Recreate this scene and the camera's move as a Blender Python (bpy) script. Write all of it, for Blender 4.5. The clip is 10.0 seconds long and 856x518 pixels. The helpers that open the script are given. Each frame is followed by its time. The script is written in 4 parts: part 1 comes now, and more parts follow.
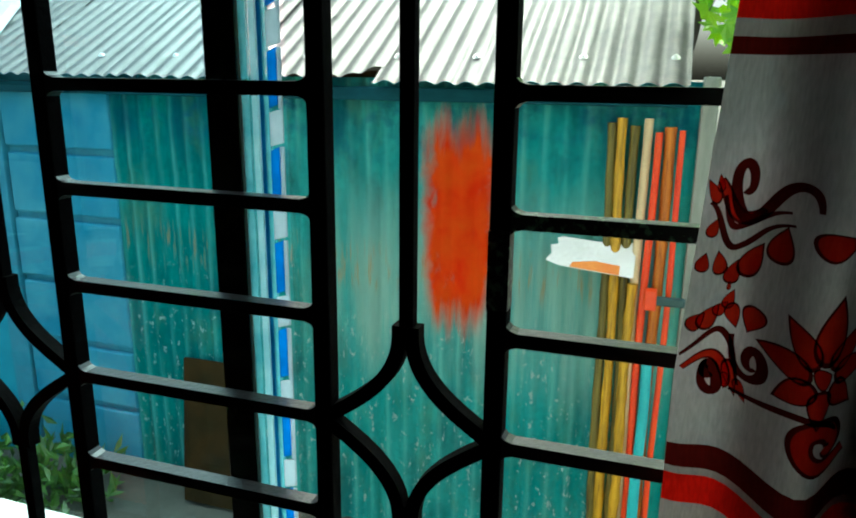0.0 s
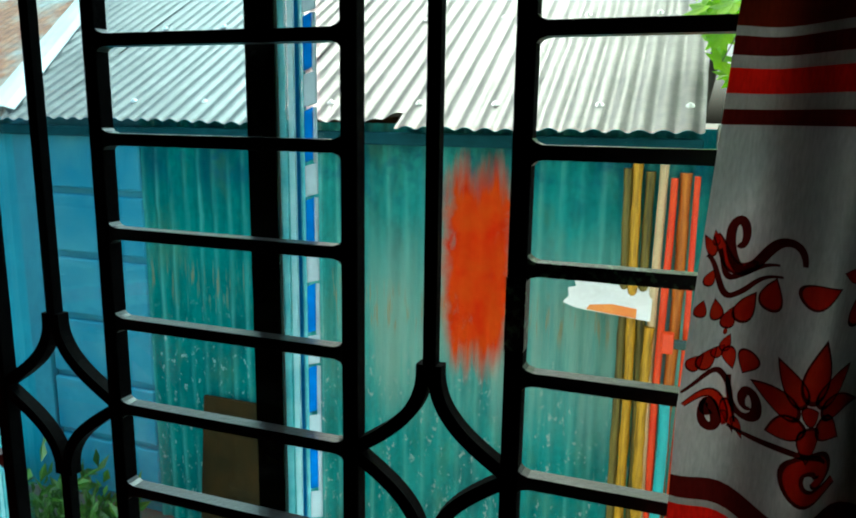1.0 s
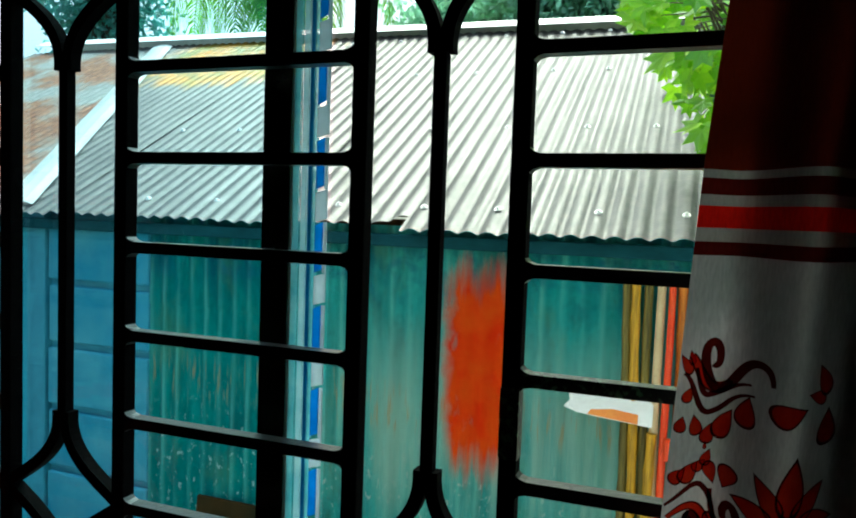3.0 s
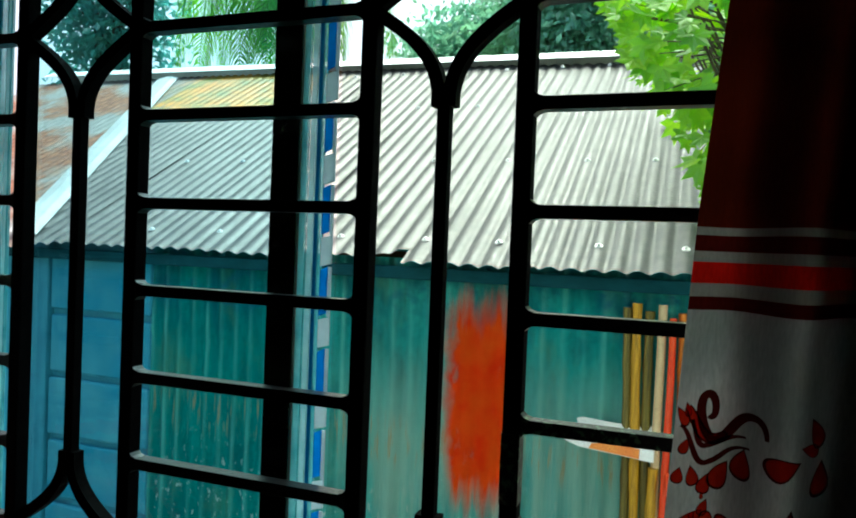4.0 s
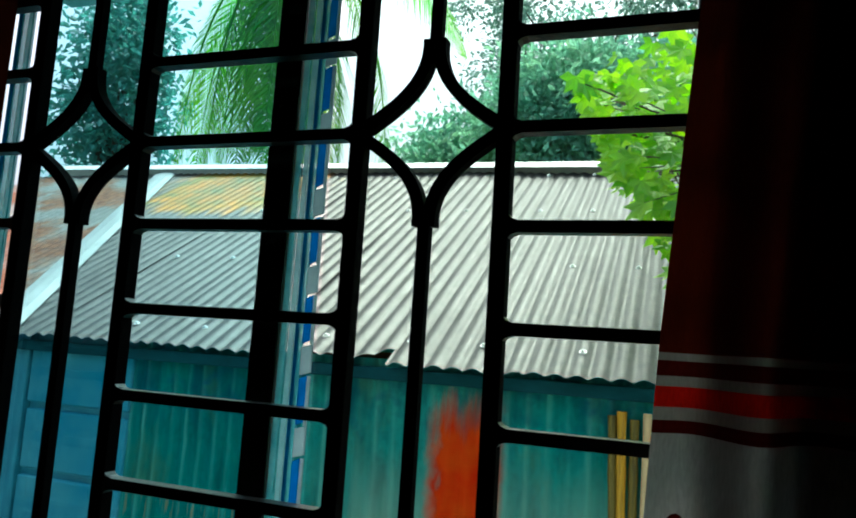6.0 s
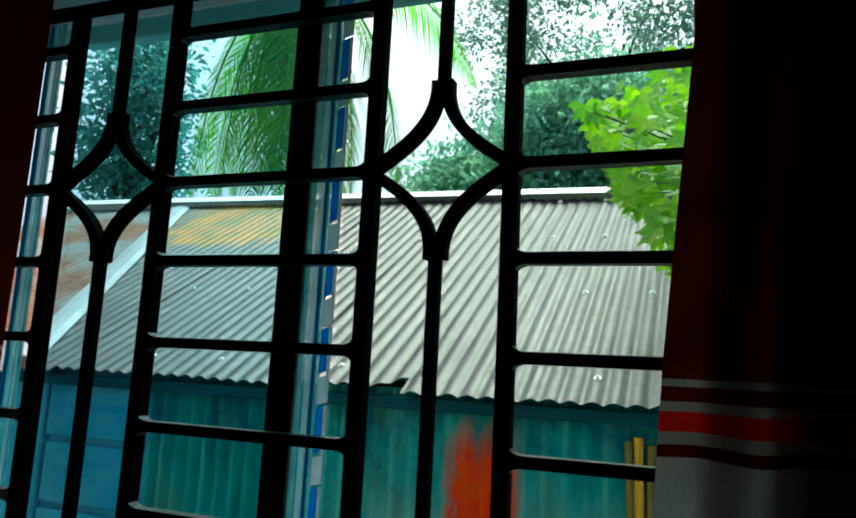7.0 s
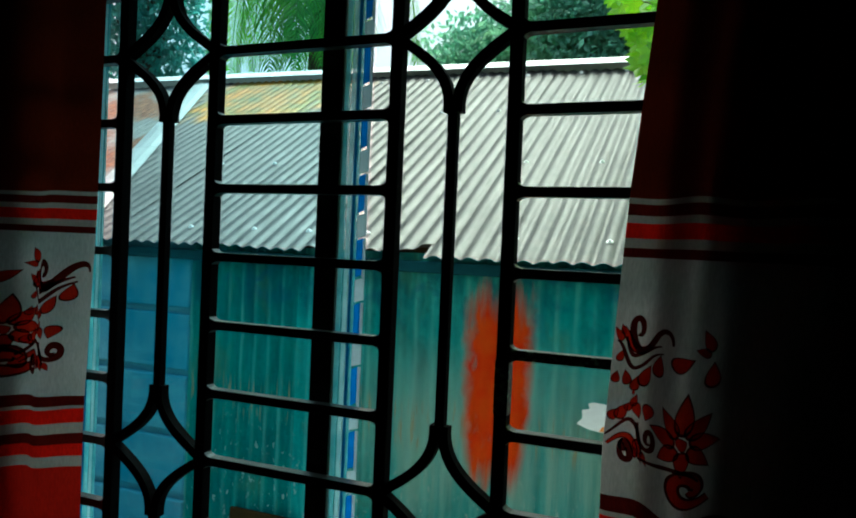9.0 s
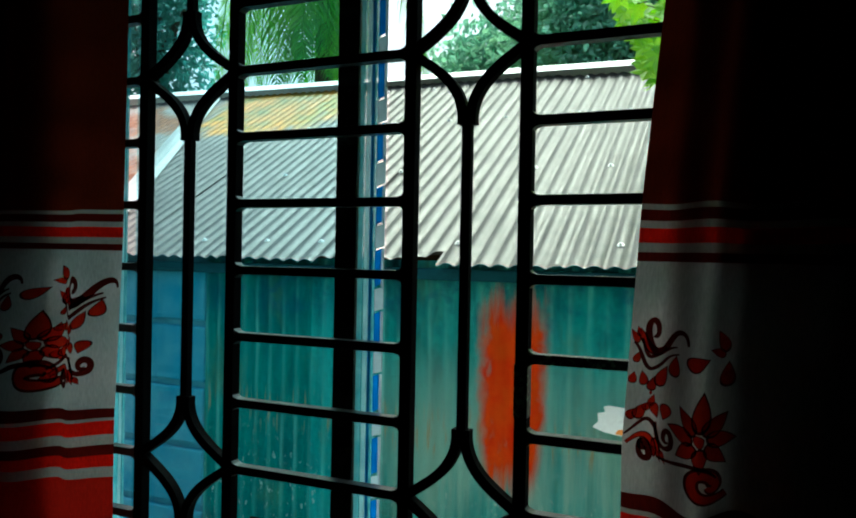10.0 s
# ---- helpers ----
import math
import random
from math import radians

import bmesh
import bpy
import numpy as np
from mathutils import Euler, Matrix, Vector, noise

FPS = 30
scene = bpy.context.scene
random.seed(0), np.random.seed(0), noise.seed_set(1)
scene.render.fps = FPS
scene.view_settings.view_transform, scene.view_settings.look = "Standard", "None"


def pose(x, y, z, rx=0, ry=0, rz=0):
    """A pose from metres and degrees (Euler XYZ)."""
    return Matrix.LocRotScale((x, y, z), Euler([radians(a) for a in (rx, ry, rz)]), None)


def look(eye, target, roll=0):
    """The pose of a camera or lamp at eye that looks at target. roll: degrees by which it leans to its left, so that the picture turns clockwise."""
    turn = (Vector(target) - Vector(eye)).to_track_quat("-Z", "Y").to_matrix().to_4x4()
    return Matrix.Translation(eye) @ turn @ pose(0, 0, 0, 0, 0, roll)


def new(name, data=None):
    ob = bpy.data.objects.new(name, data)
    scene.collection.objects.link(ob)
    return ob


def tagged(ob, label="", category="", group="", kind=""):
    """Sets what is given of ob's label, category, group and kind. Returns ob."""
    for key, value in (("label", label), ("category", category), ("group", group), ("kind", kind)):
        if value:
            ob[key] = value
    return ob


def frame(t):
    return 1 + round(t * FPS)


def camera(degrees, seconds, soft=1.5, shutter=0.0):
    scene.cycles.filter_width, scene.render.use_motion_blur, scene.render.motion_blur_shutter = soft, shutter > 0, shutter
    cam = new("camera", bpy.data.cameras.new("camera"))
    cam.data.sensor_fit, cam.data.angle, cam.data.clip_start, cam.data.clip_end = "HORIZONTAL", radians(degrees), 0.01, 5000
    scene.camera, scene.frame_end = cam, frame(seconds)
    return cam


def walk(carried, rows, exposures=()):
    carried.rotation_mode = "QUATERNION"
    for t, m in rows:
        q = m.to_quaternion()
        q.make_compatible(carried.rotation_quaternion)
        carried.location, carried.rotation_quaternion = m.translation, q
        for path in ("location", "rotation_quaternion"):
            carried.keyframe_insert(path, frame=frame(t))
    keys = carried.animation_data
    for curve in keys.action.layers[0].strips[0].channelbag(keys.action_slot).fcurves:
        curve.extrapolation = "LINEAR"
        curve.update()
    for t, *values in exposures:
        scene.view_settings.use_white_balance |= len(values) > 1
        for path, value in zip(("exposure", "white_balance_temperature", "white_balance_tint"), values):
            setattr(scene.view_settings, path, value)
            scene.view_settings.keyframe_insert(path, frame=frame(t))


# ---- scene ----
EXPO = 1.6  # stops
cam = camera(61.8, 10.0, soft=1.9)
PATH = [
    (0, (0.431, -0.559, 1.512), (-0.171, 1.282, 1.015), 0.7),
    (0.5, (0.433, -0.585, 1.519), (-0.206, 1.258, 1.078), 0.7),
    (1, (0.442, -0.607, 1.527), (-0.216, 1.241, 1.14), 0.9),
    (1.5, (0.445, -0.631, 1.532), (-0.239, 1.218, 1.194), 1.2),
    (2, (0.451, -0.645, 1.538), (-0.236, 1.215, 1.279), 1.6),
    (2.5, (0.456, -0.643, 1.54), (-0.217, 1.229, 1.342), 2.0),
    (2.7, (0.457, -0.642, 1.541), (-0.221, 1.233, 1.38), 2.0),
    (4, (0.462, -0.661, 1.565), (-0.229, 1.216, 1.526), 2.3),
    (4.5, (0.463, -0.661, 1.565), (-0.219, 1.219, 1.586), 2.7),
    (5, (0.468, -0.669, 1.569), (-0.208, 1.212, 1.664), 3.0),
    (5.5, (0.473, -0.678, 1.577), (-0.195, 1.199, 1.747), 3.5),
    (7, (0.492, -0.707, 1.582), (-0.213, 1.138, 1.892), 3.0),
    (7.5, (0.493, -0.745, 1.579), (-0.318, 1.06, 1.866), 3.5),
    (8, (0.513, -0.773, 1.564), (-0.297, 1.046, 1.747), 3.8),
    (8.5, (0.542, -0.817, 1.543), (-0.231, 1.028, 1.58), 2.5),
    (9, (0.552, -0.857, 1.526), (-0.202, 0.995, 1.496), 2.5),
    (9.5, (0.555, -0.875, 1.517), (-0.22, 0.968, 1.445), 1.8),
    (10, (0.552, -0.885, 1.528), (-0.228, 0.956, 1.517), 1.1),
]
walk(cam, [(t, look(eye, target, roll)) for t, eye, target, roll in PATH],
     [(0.0, EXPO + 0.8, 6250, 1.0), (1.2, EXPO + 0.8, 6250, 1.0), (2.5, EXPO + 0.6, 6300, 2.0), (4.5, EXPO + 0.25, 6200, -1.0), (5.5, EXPO + 0.1, 6150, -2.0),
      (7.2, EXPO - 0.3, 6050, -4.0), (8.5, EXPO - 0.25, 6050, -4.0), (10.0, EXPO + 0.05, 6200, -2.0)])

# ---- world and light ----
world = bpy.data.worlds.new("sky")
scene.world = world
world.use_nodes = True
wn = world.node_tree.nodes
sky = wn.new("ShaderNodeTexSky")
sky.sky_type = "NISHITA"
sky.sun_disc = False
sky.sun_elevation, sky.sun_rotation = radians(68), radians(-8)
sky.air_density, sky.dust_density, sky.ozone_density = 0.5, 10.0, 1.0
wn["Background"].inputs["Strength"].default_value = 0.15
world.node_tree.links.new(sky.outputs["Color"], wn["Background"].inputs["Color"])
SUN_DIR = Vector((-0.052, 0.371, 0.927))
sun = new("sun", bpy.data.lights.new("sun", "SUN"))
sun.data.energy, sun.data.angle, sun.data.color = 0.5, radians(20), (1.0, 0.96, 0.88)
sun.matrix_world = look(SUN_DIR * 30, (0, 0, 0))


# ---- materials ----
def nodes_of(name):
    m = bpy.data.materials.new(name)
    m.use_nodes = True
    return m, m.node_tree.nodes, m.node_tree.links


def noise_ramp(n, l, vec, scale, stops, detail=4.0, rough=0.6):
    t = n.new("ShaderNodeTexNoise")
    t.inputs["Scale"].default_value, t.inputs["Detail"].default_value, t.inputs["Roughness"].default_value = scale, detail, rough
    l.new(vec, t.inputs["Vector"])
    r = n.new("ShaderNodeValToRGB")
    while len(r.color_ramp.elements) < len(stops):
        r.color_ramp.elements.new(0.5)
    for e, (p, c) in zip(r.color_ramp.elements, stops):
        e.position, e.color = p, (*c, 1)
    l.new(t.outputs["Fac"], r.inputs["Fac"])
    return r.outputs["Color"], t.outputs["Fac"]


def mix(n, l, fac, a, b, mode="MIX"):
    x = n.new("ShaderNodeMix")
    x.data_type, x.blend_type = "RGBA", mode
    for sock, v in ((x.inputs[0], fac), (x.inputs[6], a), (x.inputs[7], b)):
        if isinstance(v, (int, float)):
            sock.default_value = v
        elif isinstance(v, tuple):
            sock.default_value = (*v, 1)
        else:
            l.new(v, sock)
    return x.outputs[2]


def math_node(n, l, op, a, b=0.0, clamp=False):
    x = n.new("ShaderNodeMath")
    x.operation, x.use_clamp = op, clamp
    for sock, v in ((x.inputs[0], a), (x.inputs[1], b)):
        if isinstance(v, (int, float)):
            sock.default_value = v
        else:
            l.new(v, sock)
    return x.outputs[0]


def coords(n, l, stretch=(1, 1, 1)):
    c = n.new("ShaderNodeTexCoord")
    m = n.new("ShaderNodeMapping")
    m.inputs["Scale"].default_value = stretch
    l.new(c.outputs["Object"], m.inputs["Vector"])
    return m.outputs["Vector"]


def bump(n, l, height, bsdf, strength=0.3, dist=0.01):
    b = n.new("ShaderNodeBump")
    b.inputs["Strength"].default_value, b.inputs["Distance"].default_value = strength, dist
    l.new(height, b.inputs["Height"])
    l.new(b.outputs["Normal"], bsdf.inputs["Normal"])


def plain(name, dark, light, scale=8.0, rough=0.6, metal=0.0, relief=0.2, stretch=(1, 1, 1), fine=90.0, spec=None):
    m, n, l = nodes_of(name)
    b = n["Principled BSDF"]
    v = coords(n, l, stretch)
    c, f = noise_ramp(n, l, v, scale, [(0.3, dark), (0.7, light)])
    c2, f2 = noise_ramp(n, l, v, fine, [(0.3, (0.82, 0.82, 0.82)), (0.7, (1, 1, 1))])
    l.new(mix(n, l, 1.0, c, c2, "MULTIPLY"), b.inputs["Base Color"])
    b.inputs["Roughness"].default_value, b.inputs["Metallic"].default_value = rough, metal
    bump(n, l, f2, b, relief, 0.003)
    if spec is not None:
        b.inputs["Specular IOR Level"].default_value = spec
    return m


def box_mask(n, l, pos, axis, lo, hi, soft, wobble=None, amount=0.0):
    """1 between lo and hi of one coordinate, with soft uneven edges."""
    sep = n.new("ShaderNodeSeparateXYZ")
    l.new(pos, sep.inputs[0])
    p = sep.outputs[axis]
    if wobble is not None:
        p = math_node(n, l, "ADD", p, math_node(n, l, "MULTIPLY", math_node(n, l, "SUBTRACT", wobble, 0.5), amount))
    a = math_node(n, l, "DIVIDE", math_node(n, l, "SUBTRACT", p, lo), soft, True)
    b = math_node(n, l, "DIVIDE", math_node(n, l, "SUBTRACT", hi, p), soft, True)
    return math_node(n, l, "MULTIPLY", a, b)


def tin(name, dark, light, metal, rough, rust=0.0, paint=False, moss=False, lap=False):
    """Weathered galvanised sheet; object coordinates are the world's."""
    m, n, l = nodes_of(name)
    b = n["Principled BSDF"]
    v = coords(n, l)
    vs = coords(n, l, (7, 7, 0.7))
    c, f = noise_ramp(n, l, v, 2.2, [(0.25, dark), (0.75, light)], 6)
    c2, f2 = noise_ramp(n, l, vs, 3.0, [(0.3, (0.62, 0.68, 0.66)), (0.62, (1, 1, 1))], 5)
    c = mix(n, l, 0.8, c, c2, "MULTIPLY")
    c3, f3 = noise_ramp(n, l, v, 45.0, [(0.35, (0.75, 0.78, 0.78)), (0.6, (1, 1, 1))], 3)
    c = mix(n, l, 0.7, c, c3, "MULTIPLY")
    if lap:
        # crests painted pale as if lit; pale flecks of mould and lime lower down
        w = n.new("ShaderNodeTexWave")
        w.wave_type, w.bands_direction, w.wave_profile = "BANDS", "X", "SIN"
        w.inputs["Scale"].default_value = math.tau / (20.0 * 0.088)
        w.inputs["Distortion"].default_value, w.inputs["Detail"].default_value = 0.6, 2.0
        l.new(v, w.inputs["Vector"])
        _, fc = noise_ramp(n, l, coords(n, l, (9, 9, 0.8)), 1.7, [(0, (0, 0, 0)), (1, (1, 1, 1))], 5)
        k = math_node(n, l, "POWER", w.outputs["Fac"], 5.0)
        k = math_node(n, l, "MULTIPLY", k, math_node(n, l, "MULTIPLY", math_node(n, l, "SUBTRACT", fc, 0.36), 3.6, True))
        c = mix(n, l, math_node(n, l, "MULTIPLY", k, 0.62), c, (0.22, 0.72, 0.66))
        _, fd = noise_ramp(n, l, coords(n, l, (1, 1, 0.45)), 3.4, [(0, (0, 0, 0)), (1, (1, 1, 1))], 6)
        k = math_node(n, l, "MULTIPLY", math_node(n, l, "SUBTRACT", fd, 0.52), 4.5, True)
        c = mix(n, l, math_node(n, l, "MULTIPLY", k, 0.85), c, (0.02, 0.12, 0.14))
        _, fo = noise_ramp(n, l, coords(n, l, (1.3, 1.3, 0.7)), 4.3, [(0, (0, 0, 0)), (1, (1, 1, 1))], 7, 0.7)
        k = math_node(n, l, "MULTIPLY", math_node(n, l, "SUBTRACT", fo, 0.53), 5.0, True)
        c = mix(n, l, math_node(n, l, "MULTIPLY", k, 0.38), c, (0.20, 0.34, 0.14))
        # blue mottling held to the wall top, part of the painted eave shade
        _, fb = noise_ramp(n, l, coords(n, l, (1, 1, 1.4)), 6.1, [(0, (0, 0, 0)), (1, (1, 1, 1))], 6, 0.7)
        k = math_node(n, l, "MULTIPLY", math_node(n, l, "SUBTRACT", fb, 0.50), 6.0, True)
        k = math_node(n, l, "MULTIPLY", k, box_mask(n, l, v, 2, 1.08, 1.7, 0.25, fd, 0.5))
        c = mix(n, l, math_node(n, l, "MULTIPLY", k, 0.85), c, (0.02, 0.17, 0.34))
        _, fk = noise_ramp(n, l, coords(n, l, (1, 1, 0.6)), 38.0, [(0, (0, 0, 0)), (1, (1, 1, 1))], 3)
        _, fz = noise_ramp(n, l, v, 3.0, [(0, (0, 0, 0)), (1, (1, 1, 1))], 4)
        k = math_node(n, l, "MULTIPLY", math_node(n, l, "SUBTRACT", fk, 0.60), 12.0, True)
        k = math_node(n, l, "MULTIPLY", k, box_mask(n, l, v, 2, -0.8, 0.62, 0.3, fz, 0.7))
        c = mix(n, l, math_node(n, l, "MULTIPLY", k, 0.8), c, (0.60, 0.74, 0.74))
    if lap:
        # pale lime runs in a wide uneven band, also painted to brighten the mid wall
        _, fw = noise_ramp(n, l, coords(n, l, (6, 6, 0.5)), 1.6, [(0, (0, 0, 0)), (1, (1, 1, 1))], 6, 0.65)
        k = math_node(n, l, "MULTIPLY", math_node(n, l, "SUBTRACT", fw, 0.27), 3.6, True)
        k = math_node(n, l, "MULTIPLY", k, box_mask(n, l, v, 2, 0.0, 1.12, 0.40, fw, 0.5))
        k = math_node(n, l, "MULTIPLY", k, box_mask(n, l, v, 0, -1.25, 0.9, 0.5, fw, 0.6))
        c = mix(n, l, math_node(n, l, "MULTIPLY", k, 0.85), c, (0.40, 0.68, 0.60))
        # shade below the eave, painted as patchy dark blue-green
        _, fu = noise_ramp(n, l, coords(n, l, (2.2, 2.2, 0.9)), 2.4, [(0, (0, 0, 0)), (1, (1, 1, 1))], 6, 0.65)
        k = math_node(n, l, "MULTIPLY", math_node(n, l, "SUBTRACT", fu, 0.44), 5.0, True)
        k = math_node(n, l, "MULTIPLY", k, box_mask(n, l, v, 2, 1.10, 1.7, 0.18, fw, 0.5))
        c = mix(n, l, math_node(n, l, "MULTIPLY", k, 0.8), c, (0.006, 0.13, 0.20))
    if rust:
        _, fr = noise_ramp(n, l, v, 1.6, [(0, (0, 0, 0)), (1, (1, 1, 1))], 6)
        k = math_node(n, l, "MULTIPLY", math_node(n, l, "SUBTRACT", fr, 0.58 - 0.2 * rust), 7.0, True)
        rc, _ = noise_ramp(n, l, v, 14.0, [(0.3, (0.16, 0.05, 0.025)), (0.7, (0.42, 0.17, 0.08))])
        c = mix(n, l, k, c, rc)
    if lap:
        _, fl = noise_ramp(n, l, vs, 6.0, [(0, (0, 0, 0)), (1, (1, 1, 1))], 4)
        k = box_mask(n, l, v, 2, 0.50, 0.80, 0.09, f, 0.15)
        k = math_node(n, l, "MULTIPLY", k, math_node(n, l, "MULTIPLY", math_node(n, l, "SUBTRACT", fl, 0.54), 9.0, True))
        c = mix(n, l, math_node(n, l, "MULTIPLY", k, 0.75), c, (0.50, 0.40, 0.22))
    if paint:
        _, fw = noise_ramp(n, l, coords(n, l, (14, 14, 1.3)), 1.6, [(0, (0, 0, 0)), (1, (1, 1, 1))], 5)
        _, fw2 = noise_ramp(n, l, v, 9.0, [(0, (0, 0, 0)), (1, (1, 1, 1))], 4)
        # the daub narrows towards its foot
        sz = n.new("ShaderNodeSeparateXYZ")
        l.new(v, sz.inputs[0])
        nar = math_node(n, l, "MULTIPLY", math_node(n, l, "SUBTRACT", 0.85, sz.outputs[2], True), 0.17)
        kx = box_mask(n, l, v, 0, -0.60, -0.215, 0.07, fw2, 0.13)
        off = math_node(n, l, "SUBTRACT", math_node(n, l, "ABSOLUTE", math_node(n, l, "ADD", sz.outputs[0], 0.415)), math_node(n, l, "SUBTRACT", 0.215, nar))
        kx = math_node(n, l, "MULTIPLY", kx, math_node(n, l, "DIVIDE", math_node(n, l, "MULTIPLY", off, -1.0), 0.05, True))
        kz = box_mask(n, l, v, 2, 0.30, 1.36, 0.20, fw, 0.50)
        k = math_node(n, l, "MULTIPLY", kx, kz)
        _, fq = noise_ramp(n, l, coords(n, l, (1, 1, 0.5)), 11.0, [(0, (0, 0, 0)), (1, (1, 1, 1))], 5)
        k = math_node(n, l, "MULTIPLY", k, math_node(n, l, "ADD", 0.6, math_node(n, l, "MULTIPLY", math_node(n, l, "SUBTRACT", fq, 0.28), 4.0, True), True))
        pc, _ = noise_ramp(n, l, v, 7.0, [(0.3, (0.96, 0.035, 0.003)), (0.7, (1.0, 0.14, 0.010))], 5)
        c = mix(n, l, k, c, pc)
    if moss:
        _, fm = noise_ramp(n, l, coords(n, l, (5, 1, 1)), 1.5, [(0, (0, 0, 0)), (1, (1, 1, 1))], 5)
        kx = box_mask(n, l, v, 0, -4.2, -2.45, 0.5, fm, 0.9)
        ky = box_mask(n, l, v, 1, 4.05, 5.3, 0.35, fm, 0.8)
        k = math_node(n, l, "MULTIPLY", kx, ky)
        mc, _ = noise_ramp(n, l, v, 3.0, [(0.38, (0.20, 0.18, 0.012)), (0.60, (0.70, 0.28, 0.008))], 5)
        c = mix(n, l, math_node(n, l, "MULTIPLY", k, 2.2, True), c, mc)
        b.inputs["Metallic"].default_value = metal
        l.new(math_node(n, l, "MULTIPLY", math_node(n, l, "SUBTRACT", 1.0, k, True), metal), b.inputs["Metallic"])
    else:
        b.inputs["Metallic"].default_value = metal
    l.new(c, b.inputs["Base Color"])
    if lap:
        b.inputs["Specular IOR Level"].default_value = 0.06
    l.new(math_node(n, l, "ADD", rough, math_node(n, l, "MULTIPLY", f3, 0.25)), b.inputs["Roughness"])
    bump(n, l, f2, b, 0.25, 0.006)
    return m


def glassy(name, tint, gloss=0.6):
    """A thin clear pane: tinted see-through with a mirror gloss that grows at a glancing angle."""
    m, n, l = nodes_of(name)
    n.remove(n["Principled BSDF"])
    t = n.new("ShaderNodeBsdfTransparent")
    t.inputs["Color"].default_value = (*tint, 1)
    g = n.new("ShaderNodeBsdfGlossy")
    g.inputs["Roughness"].default_value = 0.03
    f = n.new("ShaderNodeFresnel")
    f.inputs["IOR"].default_value = 1.45
    d = n.new("ShaderNodeBsdfDiffuse")
    d.inputs["Color"].default_value = (0.6, 0.68, 0.66, 1)
    v = coords(n, l, (3, 3, 1))
    _, fa = noise_ramp(n, l, v, 4.0, [(0, (0, 0, 0)), (1, (1, 1, 1))], 6)
    s1 = n.new("ShaderNodeMixShader")
    l.new(math_node(n, l, "MULTIPLY", f.outputs[0], gloss), s1.inputs[0])
    l.new(t.outputs[0], s1.inputs[1])
    l.new(g.outputs[0], s1.inputs[2])
    s2 = n.new("ShaderNodeMixShader")
    l.new(math_node(n, l, "MULTIPLY", math_node(n, l, "SUBTRACT", fa, 0.42, True), 0.012), s2.inputs[0])
    l.new(s1.outputs[0], s2.inputs[1])
    l.new(d.outputs[0], s2.inputs[2])
    l.new(s2.outputs[0], n["Material Output"].inputs["Surface"])
    return m


def sheer(name, color_of, through_share=0.5, clear=0.0, rough=0.8):
    """Cloth, film or leaf that daylight shines through. color_of(n, l) gives the colour socket."""
    m, n, l = nodes_of(name)
    n.remove(n["Principled BSDF"])
    c = color_of(n, l)
    d = n.new("ShaderNodeBsdfDiffuse")
    t = n.new("ShaderNodeBsdfTranslucent")
    for node in (d, t):
        l.new(c, node.inputs["Color"])
    s = n.new("ShaderNodeMixShader")
    s.inputs[0].default_value = through_share
    l.new(d.outputs[0], s.inputs[1])
    l.new(t.outputs[0], s.inputs[2])
    out = s.outputs[0]
    if rough < 0.6:
        g = n.new("ShaderNodeBsdfGlossy")
        g.inputs["Roughness"].default_value = rough
        s2 = n.new("ShaderNodeMixShader")
        s2.inputs[0].default_value = 0.06
        l.new(out, s2.inputs[1])
        l.new(g.outputs[0], s2.inputs[2])
        out = s2.outputs[0]
    if clear:
        tr = n.new("ShaderNodeBsdfTransparent")
        s3 = n.new("ShaderNodeMixShader")
        s3.inputs[0].default_value = clear
        l.new(out, s3.inputs[1])
        l.new(tr.outputs[0], s3.inputs[2])
        out = s3.outputs[0]
    l.new(out, n["Material Output"].inputs["Surface"])
    return m


def dyed(name, dark, light):
    """Dye in the weave: the cloth behind it shows through, coloured."""
    m, n, l = nodes_of(name)
    n.remove(n["Principled BSDF"])
    c = noise_ramp(n, l, coords(n, l), 55.0, [(0.3, dark), (0.7, light)], 4)[0]
    t = n.new("ShaderNodeBsdfTransparent")
    d = n.new("ShaderNodeBsdfDiffuse")
    s = n.new("ShaderNodeMixShader")
    s.inputs[0].default_value = 0.15
    for k, node in ((1, t), (2, d)):
        l.new(c, node.inputs["Color"])
        l.new(node.outputs[0], s.inputs[k])
    l.new(s.outputs[0], n["Material Output"].inputs["Surface"])
    return m


def leaf_mat(name, dark, light, scale=2.0, share=0.5, single=False):
    def col(n, l):
        c, _ = noise_ramp(n, l, coords(n, l), scale, [(0.3, dark), (0.7, light)], 3)
        g = n.new("ShaderNodeObjectInfo" if single else "ShaderNodeNewGeometry")
        r = n.new("ShaderNodeValToRGB")
        r.color_ramp.elements[0].color, r.color_ramp.elements[1].color = (0.42, 0.66, 0.6, 1) if single else (0.55, 0.6, 0.5, 1), (1, 1, 1, 1)
        l.new(g.outputs["Random" if single else "Random Per Island"], r.inputs["Fac"])
        return mix(n, l, 1.0, c, r.outputs["Color"], "MULTIPLY")
    return sheer(name, col, share, 0.0, 0.45)


